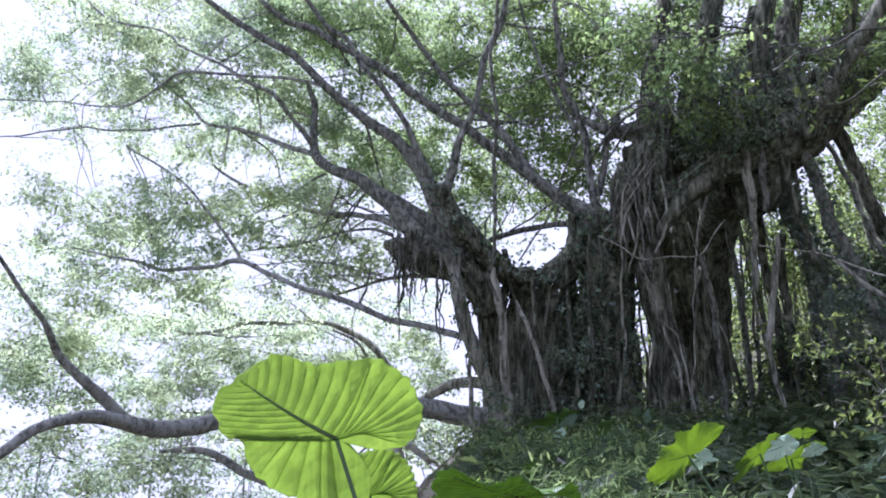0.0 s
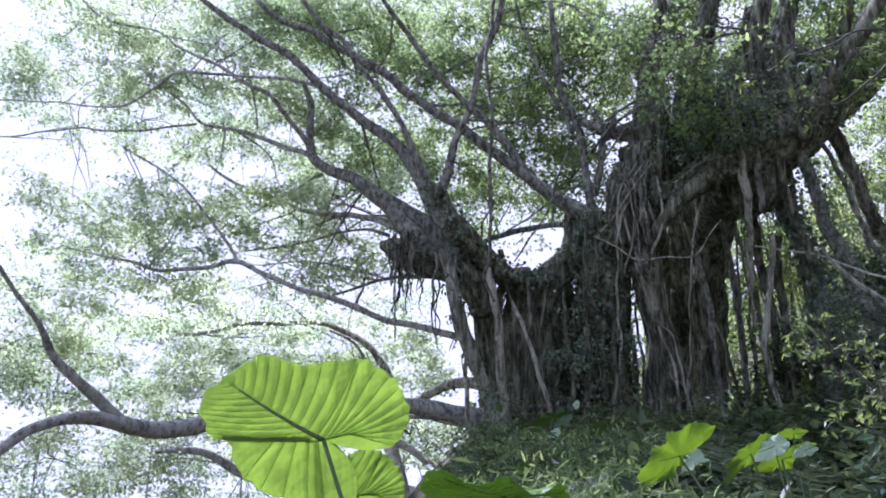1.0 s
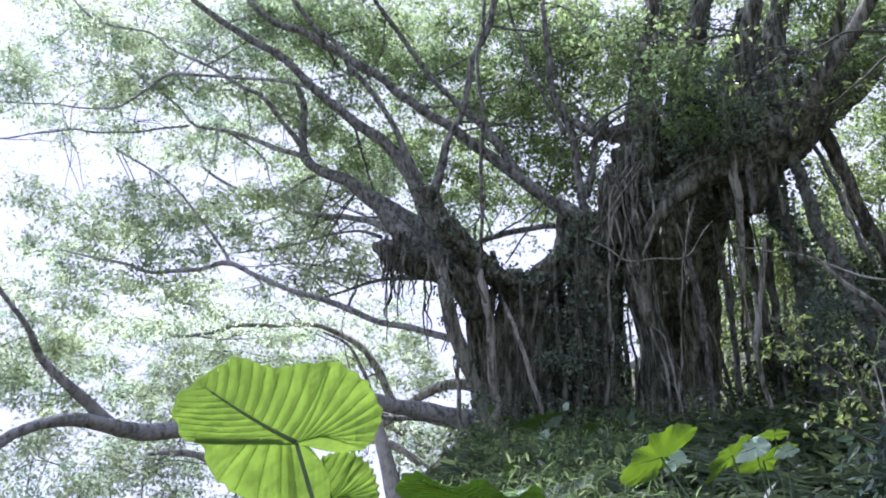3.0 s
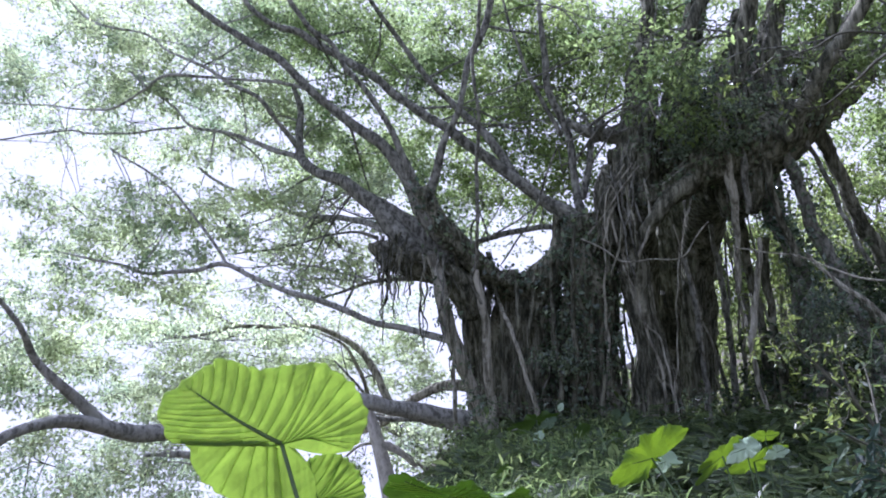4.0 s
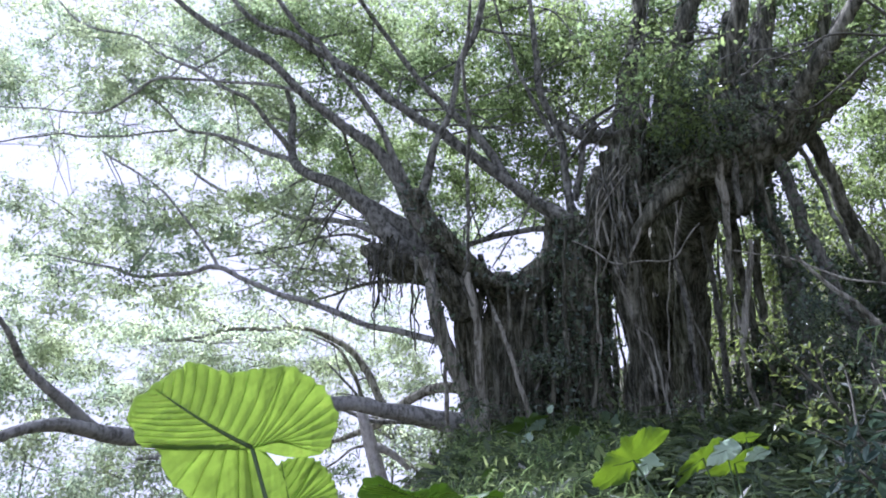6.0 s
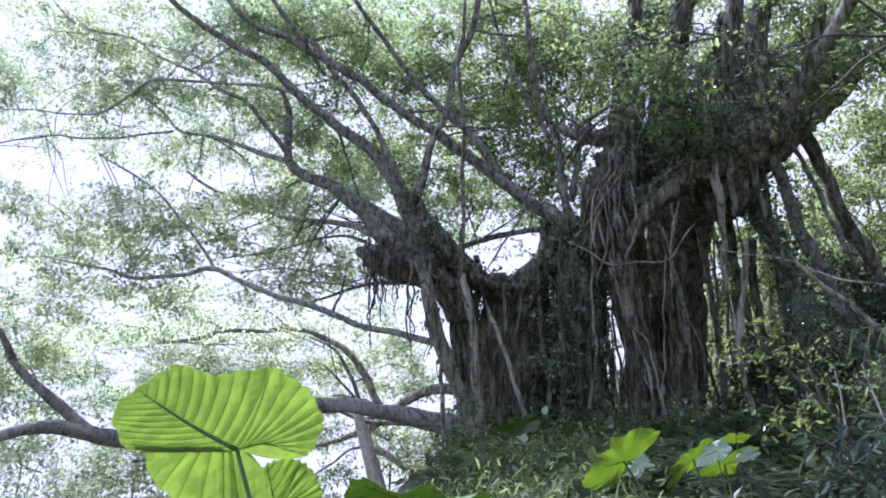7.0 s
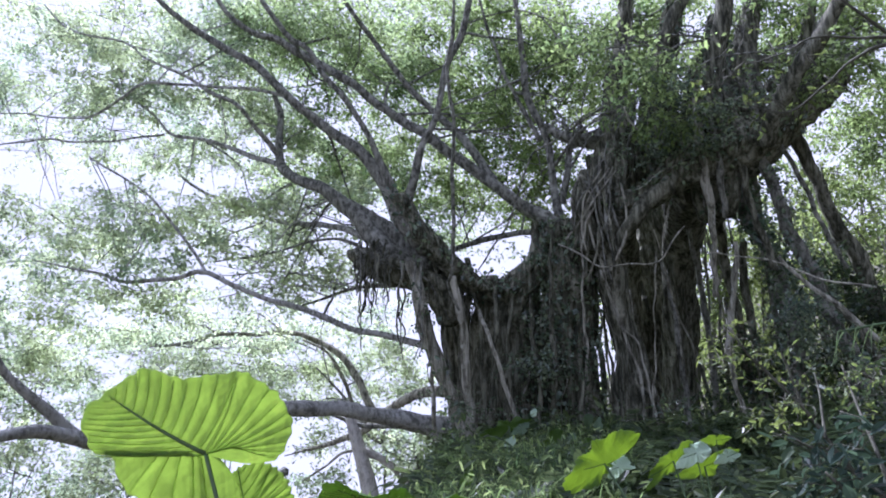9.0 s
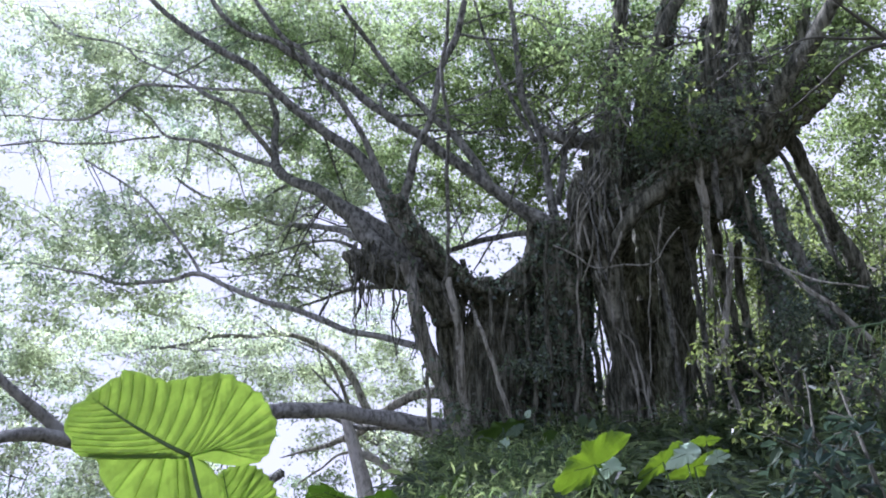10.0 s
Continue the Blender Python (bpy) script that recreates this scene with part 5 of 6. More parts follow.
def ear_leaf(parent, m, size, foot, seed=1, reach=EAR_REACH, ruffle=1.0, name="leaf", tip=150, fold_by=1.1, skin=None, rib=1.0):
    """A broad heart-shaped blade with raised veins and a stalk that runs down to foot (in the world)."""
    rng = np.random.default_rng(seed)
    ang = np.array([a for a, r in reach], float)
    rad = np.array([r for a, r in reach], float)
    th = np.linspace(ang[0], ang[0] + 360, 401 if size > 0.25 else 241 if size > 0.1 else 181)
    rr = np.interp(th, ang, rad)
    rr = np.convolve(np.pad(rr, 2, mode="edge"), np.ones(5) / 5, "valid") if size > 0.25 else np.convolve(np.pad(rr, 1, mode="edge"), np.ones(3) / 3, "valid")
    rr *= 1 + (0.010 if size > 0.25 else 0.017) * ruffle * np.sin(np.radians(th) * 37) + 0.005 * ruffle * np.sin(np.radians(th) * 53 + 1) + 0.008 * np.sin(np.radians(th) * 17 + 2)
    rings = np.linspace(0.02, 1, 56 if size > 0.25 else 14)

    def height(x, y, q):
        a = np.degrees(np.arctan2(y, x))
        along = x * math.cos(radians(tip)) + y * math.sin(radians(tip))
        across = -x * math.sin(radians(tip)) + y * math.cos(radians(tip))
        quilt = (0.005 if size > 0.25 else 0.012) * np.cos((along - 0.55 * np.abs(across)) * 30) * np.clip(np.abs(across) * 4, 0, 1)
        crease = 0.0035 * np.sin(along * 75 + 6 * across) * np.sin(across * 40) * np.clip(q * 2 - 0.4, 0, 1)
        wave = 0.05 * min(ruffle, 1.0 if size < 0.25 else 3.0) * q ** 3 * np.sin(np.radians(a) * 7 + seed)
        fold = -min(fold_by, 0.35) * np.clip(-y - 0.05 - 0.03 * x, 0, None) * np.clip(-x * 3 + 0.6, 0, 1)
        return 0.10 * across ** 2 * 1.2 - 0.08 * along ** 2 + quilt + crease + wave + fold

    def tuck(x, y):
        """The lower half is tucked up behind before it hangs down."""
        deep = np.clip(-y - 0.03, 0, None)
        w = np.clip(-x * 4 + 0.1, 0, 1) * (fold_by > 1)
        up = np.where(deep < 0.16, deep, 0.32 - deep * 1.0 - (deep - 0.16) * 0.25)
        return y + w * (deep + np.where(deep < 0.16, deep, up)) , -w * 0.10 * np.clip(deep / 0.1, 0, 1)

    v, f = [], []
    for q in rings:
        x, y = rr * q * np.cos(np.radians(th)), rr * q * np.sin(np.radians(th))
        y2, z2 = tuck(x, y)
        v.append(np.stack([x, y2, height(x, y, q) + z2], 1))
    v = np.vstack(v) * size
    n = len(th)
    i = (np.arange(len(rings) - 1)[:, None] * n + np.arange(n - 1)[None]).ravel()
    f = np.stack([i, i + 1, i + 1 + n, i + n], 1)
    base = new(name)
    base.matrix_world = m
    base.parent = parent
    base.matrix_parent_inverse = Matrix.Translation(parent.location).inverted()

    def lift(x, y, w, q=0.5):
        y2, z2 = tuck(np.float64(x), np.float64(y))
        return (x * size, float(y2) * size, (height(np.float64(x), np.float64(y), q) + float(z2) + 0.006 * rib) * size, w * size * rib)

    def edge(deg):
        return np.interp((deg - ang[0]) % 360 + ang[0], th, rr)

    ct, st = math.cos(radians(tip)), math.sin(radians(tip))
    tip_at = edge(tip) * 0.95

    def sweep(ox, oy, b0, b1, w):
        """A vein that leaves (ox, oy) at bearing b0, bends to b1 and stops at the rim."""
        run, x, y = [], ox, oy
        for k in range(34):
            if math.hypot(x, y) > edge(math.degrees(math.atan2(y, x))) * 0.99:
                break
            run.append(lift(x, y, w * max(0.3, 1.25 - 0.05 * k)))
            b = radians(b0 + (b1 - b0) * min(1, k / 14))
            x, y = x + 0.045 * math.cos(b), y + 0.045 * math.sin(b)
        if len(run) > 2:
            runs.append(run)

    runs = [[lift(ct * s, st * s - 0.02 * math.sin(math.pi * s / tip_at), 0.024 * (1.08 - s / 1.5)) for s in np.linspace(0, tip_at, 8)]]
    for k in range(10 if size > 0.25 else 5):
        s = 0.09 + (0.118 if size > 0.25 else 0.2) * k
        sx, sy = ct * s, st * s - 0.02 * math.sin(math.pi * s / tip_at)
        sweep(sx, sy, 52 + 3.4 * k, 68 + 4.4 * k, 0.0019)
        sweep(sx, sy, 192 - 1.0 * k, 180 - 1.3 * k, 0.0019)
    for k, b in enumerate((64, 55, 46, 37, 28, 19, 9, -2, -14)):
        s = 0.04 * k
        sweep(s * math.cos(radians(14)), s * math.sin(radians(14)), b - 8, b + 8, 0.0019)
    for k, b in enumerate((222, 236, 250, 264, 276)):
        s = 0.42 - 0.085 * k
        sweep(s * math.cos(radians(207)), s * math.sin(radians(207)), b - 4, b + 4, 0.0026)
    runs.append([lift(s * math.cos(radians(14)), s * math.sin(radians(14)), 0.011 * (1.1 - s * 2)) for s in np.linspace(0, 0.35, 4)])
    runs.append([lift(s * math.cos(radians(207)), s * math.sin(radians(207)), 0.011 * (1.1 - s * 2)) for s in np.linspace(0, 0.45, 4)])
    if rib < 0.45:
        runs = runs[:1]
    # the skin swells away between the veins
    line = np.vstack([spline(q, 0.02 * size)[:, :2] for q in runs])
    gap = np.concatenate([np.sqrt(((c[:, None, :2] - line[None]) ** 2).sum(2).min(1)) for c in np.array_split(v, 40)]) / size
    if len(runs) > 1:
        v[:, 2] -= 0.022 * size * (1 - np.exp(-(gap / 0.035) ** 2))
    blade = mesh_part("blade", v, f, skin or EAR, base, "", True)
    sol = blade.modifiers.new("thick", "SOLIDIFY")
    sol.thickness, sol.offset = 0.0015 * max(1, size * 3), 0
    tubes("midrib", runs[:1], EAR_RIB, base, "", 6, 0.0, 0.0, 5, 0.03 * size * 4)
    if len(runs) > 1:
        tubes("vein", runs[1:], EAR_VEIN, base, "", 5, 0.0, 0.0, 5, 0.03 * size * 4)
    top = m.translation
    ft = Vector(foot)
    mid = top.lerp(ft, 0.4) + Vector((0.03, -0.03, 0.05)) * size * 2
    st_ob = tubes("stalk", [[(*top, 0.024 * size), (*(top.lerp(mid, 0.4) + Vector((0, -0.02, 0)) * size), 0.024 * size), (*mid, 0.034 * size), (*ft, 0.05 * size)]],
                  EAR_RIB, None, "", 8, 0.03, 0, 2, 0.05)
    st_ob.parent = base
    st_ob.matrix_parent_inverse = m.inverted()
    return base


def blade_pose(at, right, up):
    """A blade's pose: its flat x and y axes along the given ways."""
    r = Vector(right).normalized()
    n = r.cross(Vector(up)).normalized()
    u = n.cross(r)
    return Matrix.Translation(at) @ Matrix((r, u, n)).transposed().to_4x4()


ear = thing("elephant_ear_plant", "large elephant-ear plant with a broad bright green backlit leaf", "plant", "elephant ears", at=foot_at(0.2, 1.85))
ear_leaf(ear, blade_pose((-0.29, 1.96, 1.66), (1, 0.05, 0.0), (0, -0.35, 1)), 0.328, foot_at(0.2, 1.85), 1)
EAR_SIDE = [(-60, 0.9), (-20, 0.98), (20, 0.94), (50, 1.0), (80, 0.95), (115, 0.8), (150, 0.5), (200, 0.4), (250, 0.6), (300, 0.9)]
ear_leaf(ear, blade_pose((-0.19, 2.17, 1.46), (1, 0.1, -0.1), (0.1, -0.2, 1)), 0.19, foot_at(0.25, 1.9), 2, EAR_SIDE, 1.4, tip=110, fold_by=0.2, rib=0.5)

ear_two = thing("elephant_ear_plant", "elephant-ear plant with one bright green leaf over ferns", "plant", "elephant ears", at=foot_at(1.9, 3.3))
ear_leaf(ear_two, blade_pose((1.46, 3.60, 1.61), (1, 0.2, 0.0), (0, -0.3, 1)), 0.273, foot_at(1.9, 3.3), 3, [(-172, 0.7), (-161, 0.95), (-147, 1.0), (-134, 0.91), (-130, 0.71), (-117, 0.48), (-90, 0.27), (-55, 0.15), (5, 0.14), (12, 0.41), (21, 0.56), (32, 0.73), (38, 0.95), (45, 0.96), (68, 0.71), (90, 0.66), (100, 0.53), (122, 0.52), (138, 0.48), (163, 0.5), (188, 0.7)], 2.4, tip=192, fold_by=0, rib=0.42, skin=EAR_YOUNG)
ear_leaf(ear_two, blade_pose((1.55, 3.66, 1.59), (1, 0.1, 0.0), (0, 0.7, 1)), 0.109, foot_at(1.92, 3.3), 8, [(-166, 0.5), (-140, 0.94), (-107, 0.73), (-90, 0.42), (-27, 0.34), (-3, 1.0), (10, 0.68), (23, 0.92), (46, 0.88), (67, 0.76), (112, 0.33), (194, 0.5)], 1.2, tip=200, fold_by=0, skin=EAR_SHEEN, rib=0.3)
ear_three = thing("elephant_ear_plant", "elephant-ear plant with two pale glossy tilted leaves", "plant", "elephant ears", at=foot_at(1.98, 3.35))
ear_leaf(ear_three, blade_pose((1.81, 3.45, 1.62), (1, 0.2, 0.0), (0, -0.35, 1)), 0.228, foot_at(1.98, 3.35), 4, [(-164, 0.5), (-145, 0.72), (-135, 0.66), (-134, 0.95), (-127, 1.0), (-125, 0.4), (-67, 0.21), (11, 0.21), (36, 0.42), (43, 0.72), (61, 0.52), (70, 0.32), (114, 0.24), (160, 0.28), (196, 0.5)], 2.2, tip=215, fold_by=0, rib=0.3, skin=EAR_YOUNG)
ear_leaf(ear_three, blade_pose((1.93, 3.42, 1.66), (1, -0.1, 0.0), (0, 0.7, 1)), 0.160, foot_at(2.0, 3.35), 7, [(-177, 0.39), (-161, 0.66), (-151, 0.85), (-141, 1.0), (-132, 0.76), (-101, 0.42), (-29, 0.36), (4, 0.53), (35, 0.62), (61, 0.52), (96, 0.37), (146, 0.42), (183, 0.39)], 1.6, tip=200, fold_by=0, skin=EAR_SHEEN, rib=0.3)
ear_leaf(ear_three, blade_pose((1.99, 3.48, 1.59), (1, 0.2, 0.02), (0, -0.3, 1)), 0.239, foot_at(2.02, 3.35), 6, [(-173, 0.44), (-160, 0.76), (-143, 0.46), (-120, 0.21), (4, 0.36), (15, 0.74), (18, 1.0), (31, 0.8), (40, 0.47), (66, 0.23), (162, 0.25), (187, 0.44)], 1.6, tip=20, fold_by=0, rib=0.3, skin=EAR_YOUNG)
ear_leaf(ear_three, blade_pose((2.12, 3.47, 1.64), (1, 0.2, 0.0), (0, 0.4, 1)), 0.109, foot_at(2.02, 3.36), 9, [(-168, 0.68), (-158, 1.0), (-146, 0.63), (-104, 0.24), (-11, 0.47), (9, 0.91), (35, 0.56), (140, 0.23), (192, 0.68)], 1.0, tip=20, fold_by=0, skin=EAR_SHEEN, rib=0.3)
ear_leaf(ear_three, blade_pose((2.08, 3.50, 1.73), (1, 0.2, -0.1), (0, -0.3, 1)), 0.105, foot_at(2.03, 3.36), 10, [(-171, 0.99), (-156, 0.53), (-72, 0.19), (-3, 0.58), (12, 1.0), (28, 0.59), (90, 0.18), (171, 0.56), (189, 0.99)], 1.6, tip=12, fold_by=0, rib=0.3, skin=EAR_YOUNG)
ear_four = thing("elephant_ear_plant", "low elephant-ear leaf among grasses at the bank's foot", "plant", "elephant ears", at=foot_at(0.45, 2.4))
ear_leaf(ear_four, blade_pose((0.39, 2.53, 1.44), (1, 0.15, 0.0), (0.0, -0.95, 0.27)), 0.27, foot_at(0.45, 2.4), 5, ruffle=2.2, fold_by=0.2, rib=0.6, skin=EAR_SHADED)


def far_ear(at, size, seed, reach, skin=None, lean=-0.3, tip=150):
    """A small elephant-ear plant farther up the bank, of one leaf."""
    x, y, z = at
    base = thing("elephant_ear_plant", "small elephant-ear plant with a drooping leaf near the roots", "plant", "elephant ears", at=foot_at(x, y + 0.1))
    ear_leaf(base, blade_pose(at, (1, 0.2, 0.0), (0, lean, 1)), size, foot_at(x, y + 0.1), seed, reach, 1.6, fold_by=0.2, rib=0.3, skin=skin, tip=tip)


far_ear((1.21, 7.20, 2.01), 0.345, 11, [(-178, 0.45), (-162, 0.94), (-160, 0.47), (-158, 1.0), (-90, 0.09), (0, 0.45), (18, 0.79), (29, 0.51), (90, 0.14), (182, 0.45)], EAR_SHADED, -0.5, 200)
far_ear((1.34, 7.16, 1.98), 0.134, 12, [(-150, 1.0), (-132, 0.55), (-6, 0.41), (37, 0.97), (72, 0.43), (159, 0.39), (210, 1.0)], EAR_DULL, 0.4, 210)
far_ear((1.19, 6.90, 1.82), 0.098, 13, [(-148, 0.78), (-102, 0.86), (-31, 0.35), (57, 1.0), (96, 0.54), (175, 0.66), (212, 0.78)], EAR_SHEEN, 0.4, 250)
far_ear((1.50, 7.30, 2.16), 0.056, 14, [(-150, 0.9), (-117, 1.0), (-14, 0.46), (54, 0.96), (127, 0.56), (210, 0.9)], EAR_SHEEN, 0.4, 230)
far_ear((1.66, 7.10, 1.87), 0.151, 15, [(-151, 1.0), (-140, 0.93), (-90, 0.2), (21, 0.77), (33, 0.95), (180, 0.24), (209, 1.0)], EAR_SHADED, -0.4, 215)
far_ear((1.85, 7.00, 1.88), 0.060, 16, [(-150, 0.81), (-82, 0.71), (-14, 0.82), (53, 1.0), (90, 0.8), (146, 0.72), (210, 0.81)], EAR_DULL, 0.4, 250)
far_ear((2.09, 7.30, 2.07), 0.076, 17, [(-166, 0.68), (-99, 1.0), (-45, 0.7), (45, 0.93), (119, 0.85), (194, 0.68)], EAR_DULL, -0.3, 250)
far_ear((1.99, 6.90, 1.81), 0.095, 18, [(-164, 0.9), (-99, 0.75), (-34, 0.89), (22, 1.0), (68, 0.67), (135, 0.7), (196, 0.9)], EAR_SHADED, -0.3, 200)
far_ear((2.24, 7.00, 1.87), 0.064, 19, [(-131, 0.86), (-40, 0.73), (22, 1.0), (90, 0.46), (169, 0.95), (229, 0.86)], EAR_SHADED, -0.3, 200)
far_ear((2.18, 7.20, 2.03), 0.084, 20, [(-135, 0.83), (-107, 1.0), (18, 0.46), (63, 0.99), (117, 0.33), (225, 0.83)], EAR_DULL, 0.3, 240)
far_ear((0.71, 5.20, 1.51), 0.085, 21, [(-148, 1.0), (-108, 0.67), (18, 0.34), (60, 0.85), (90, 0.53), (171, 0.64), (212, 1.0)], EAR_SHADED, -0.3, 220)

# ---- undergrowth on the bank ----
def strip_leaf(length, width, droop):
    """A long narrow blade along +x: eight corners."""
    u = np.linspace(0, 1, 5)
    half = width / 2 * np.array([0.5, 1.0, 0.9, 0.55])
    v, f = [], []
    for k in range(4):
        v += [(u[k] * length, half[k], -droop * u[k] ** 2), (u[k] * length, -half[k], -droop * u[k] ** 2)]
    v.append((length * 0.97, 0, -droop))
    for k in range(3):
        a = 2 * k
        f += [(a, a + 1, a + 3), (a, a + 3, a + 2)]
    f.append((6, 7, 8))
    return np.array(v), np.array(f)


def bank_points(rng, n, x0, x1, y0, y1):
    """Places on the bank, thinner where it falls away."""
    x, y = rng.uniform(x0, x1, n), rng.uniform(y0, y1, n)
    keep = x > -0.4 + 0.04 * y + np.abs(rng.normal(0, 0.3, n))
    x, y = x[keep], y[keep]
    return x, y, ground_height(x, y)


rng_u = np.random.default_rng(31)
# narrow-leaved grass, up to the line where ferns take over
FERN_LINE = [(1.27, 3.06, 1.65), (2.69, 9.85, 1.71)]


def fern_edge(y):
    """How far to the right the grasses reach at each distance."""
    (xa, ya, _), (xb, yb, _) = FERN_LINE
    return xa + (y - ya) / (yb - ya) * (xb - xa)


x, y, z = bank_points(rng_u, 1500, -0.9, 3.4, 2.8, 10.2)
keep = x < fern_edge(y) + np.abs(rng_u.normal(0, 0.25, len(x)))
x, y, z = x[keep], y[keep], z[keep]
per = 40
n = len(x)
h = np.repeat(rng_u.uniform(0.15, 0.62, n), per) * rng_u.uniform(0.3, 1.0, n * per)
places = np.stack([np.repeat(x, per), np.repeat(y, per), np.repeat(z, per)], 1) + rng_u.normal(0, 0.07, (n * per, 3)) * np.array([1, 1, 0])
places[:, 2] += h * np.clip(1.35 - 0.07 * places[:, 1], 0.5, 1.1)
mats = turns(rng_u, n * per, 0.8, 0.75)
v, f = leaf_cloud(places, mats, rng_u.uniform(0.6, 1.3, n * per), strip_leaf(0.13, 0.0095, 0.05))
tagged(mesh_part("grass", v, f, GRASS, None), "fresh green narrow-leaved grasses covering the bank", "grass", kind="stuff")
runs = []
for k in range(0, n, 2):
    runs.append([(x[k], y[k], z[k] - 0.02, 0.003), (x[k] + rng_u.normal(0, 0.04), y[k] + rng_u.normal(0, 0.04), z[k] + 0.3, 0.0025), (x[k] + rng_u.normal(0, 0.08), y[k] + rng_u.normal(0, 0.08), z[k] + 0.55, 0.0015)])
tagged(tubes("grass_stems", runs, GRASS, None, "", 3, 0, 0, 1, 0.2), "thin green grass stems on the bank", "grass", kind="stuff")

# seedlings with small fresh leaves among the grass
x, y, z = bank_points(rng_u, 1700, -0.9, 3.0, 4.3, 9.4)
keep = x < fern_edge(y) + np.abs(rng_u.normal(0, 0.2, len(x)))
x, y, z = x[keep], y[keep], z[keep]
n = len(x)
per = 14
places = np.stack([np.repeat(x, per), np.repeat(y, per), np.repeat(z, per)], 1)
places += rng_u.normal(0, 0.09, places.shape) * np.array([1, 1, 0])
places[:, 2] += np.abs(rng_u.normal(0.2, 0.2, n * per)) * np.clip(1.35 - 0.07 * places[:, 1], 0.5, 1.1)
v, f = leaf_cloud(places, turns(rng_u, n * per, 0.9, 0.35), rng_u.uniform(0.5, 1.4, n * per), leaf_shape(0.07, 0.019, 0.3, 0.3))
tagged(mesh_part("seedlings", v, f, SEEDLING, None), "fresh green seedlings between the grasses of the bank", "seedlings", kind="stuff")

# low broad-leaved herbs
x, y, z = bank_points(rng_u, 1900, -0.9, 8.0, 2.6, 12.5)
n = len(x)
per = 12
places = np.stack([np.repeat(x, per), np.repeat(y, per), np.repeat(z, per)], 1)
places += rng_u.normal(0, 0.12, places.shape) * np.array([1, 1, 0])
places[:, 2] += np.abs(rng_u.normal(0, 0.22, n * per)) + 0.03
v, f = leaf_cloud(places, turns(rng_u, n * per, 0.8), rng_u.uniform(0.5, 1.5, n * per), leaf_shape(0.13, 0.055, 0.3, 0.4))
tagged(mesh_part("low_herbs", v, f, HERB, None), "dark green low herbs and seedlings on the bank", "herbs", kind="stuff")


def frond_mesh(seed, length=0.6):
    """An arching fern frond: a rachis with pairs of narrow leaflets."""
    rng = np.random.default_rng(seed)
    k = 15
    u = np.linspace(0.08, 1, k)
    cx, cz = length * u * (1 - 0.15 * u), length * (1.05 * u - 0.9 * u ** 2)
    places, mats, scales = [], [], []
    for i in range(k):
        for sgn in (1, -1):
            a = sgn * radians(68 - 20 * u[i])
            m = Matrix.Rotation(a, 3, "Z") @ Matrix.Rotation(rng.normal(0.15, 0.12), 3, "Y")
            places.append((cx[i], 0, cz[i]))
            mats.append(np.array(m))
            scales.append(math.sin(math.pi * (0.12 + 0.86 * u[i])) * rng.uniform(0.9, 1.1) + 0.08)
    v, f = leaf_cloud(np.array(places), np.array(mats), np.array(scales), strip_leaf(0.13, 0.026, 0.03))
    q = [(cx[i], 0, cz[i], 0.003 * (1.2 - u[i])) for i in range(0, k, 2)]
    tv, tf, tc = tube_arrays(spline([(0, 0, 0, 0.004)] + q, 0.1), 3, 0)
    tri = np.vstack([tf[:, [0, 1, 2]], tf[:, [0, 2, 3]], tc[:, :3]])
    return np.vstack([v, tv]), np.vstack([f, tri + len(v)])


def fern(seed):
    base = thing("fern", "arching green fern growing on the shady bank", "fern", "ferns")
    rng = np.random.default_rng(seed)
    v, f = frond_mesh(seed)
    first = mesh_part("frond", v, f, FERN, base)
    for k in range(8):
        ob = first if k == 0 else new("frond", first.data)
        ob.parent = base
        ob.matrix_basis = pose(0, 0, 0, 0, rng.uniform(-50, -8), 45 * k + rng.uniform(-15, 15)) @ Matrix.Scale(rng.uniform(0.7, 1.1), 4)
    return base


ferns = [fern(41), fern(42), fern(43)]
x, y, z = bank_points(rng_u, 295, 0.4, 5.6, 3.0, 10.0)
for k in range(len(x)):
    m = pose(x[k], y[k], z[k] - 0.01, 0, 0, rng_u.uniform(0, 360)) @ Matrix.Scale(rng_u.uniform(0.7, 1.35), 4)
    if k < 3:
        ferns[k].matrix_basis = m
    else:
        ob = copy_thing(ferns[k % 3], m)
        ob.scale = m.to_scale()

# ---- shrubs beside the camera's way ----
def shrub(name, label, runs, ends, seed, material, leaf, per, count, reach, foot, wood=TWIG):
    """Woody stems with leafy sprays round their ends: (x, y, z, spread)."""
    base = thing(name, label, "shrub", at=foot)
    rng = np.random.default_rng(seed)
    for p in runs:
        under(tubes("stem", [p], wood, None, "", 6, 0.08, 0.004, seed, 0.05), base)
    vs, fs, off, tw = [], [], 0, []
    for ex, ey, ez, spread in ends:
        c = np.array([ex, ey, ez]) + rng.normal(0, 1, (count, 3)) * spread
        places, mats, tips = spray_leaves(rng, c, per, reach, 0.7, reach * 0.1)
        v, f = leaf_cloud(places, mats, rng.uniform(0.6, 1.25, len(places)) * leaf, leaf_shape(0.09, 0.036, 0.3, 0.25))
        vs.append(v)
        fs.append(f + off)
        off += len(v)
        tw += [[(ex, ey, ez, 0.003), (*c[k], 0.002), (*tips[k], 0.0012)] for k in range(count)]
    tagged(under(mesh_part("leafage", np.vstack(vs), np.vstack(fs), material, None), base), kind="stuff")
    tagged(under(tubes("twigwork", tw, wood, None, "", 3, 0, 0, seed, 0.1), base), kind="stuff")
    return base


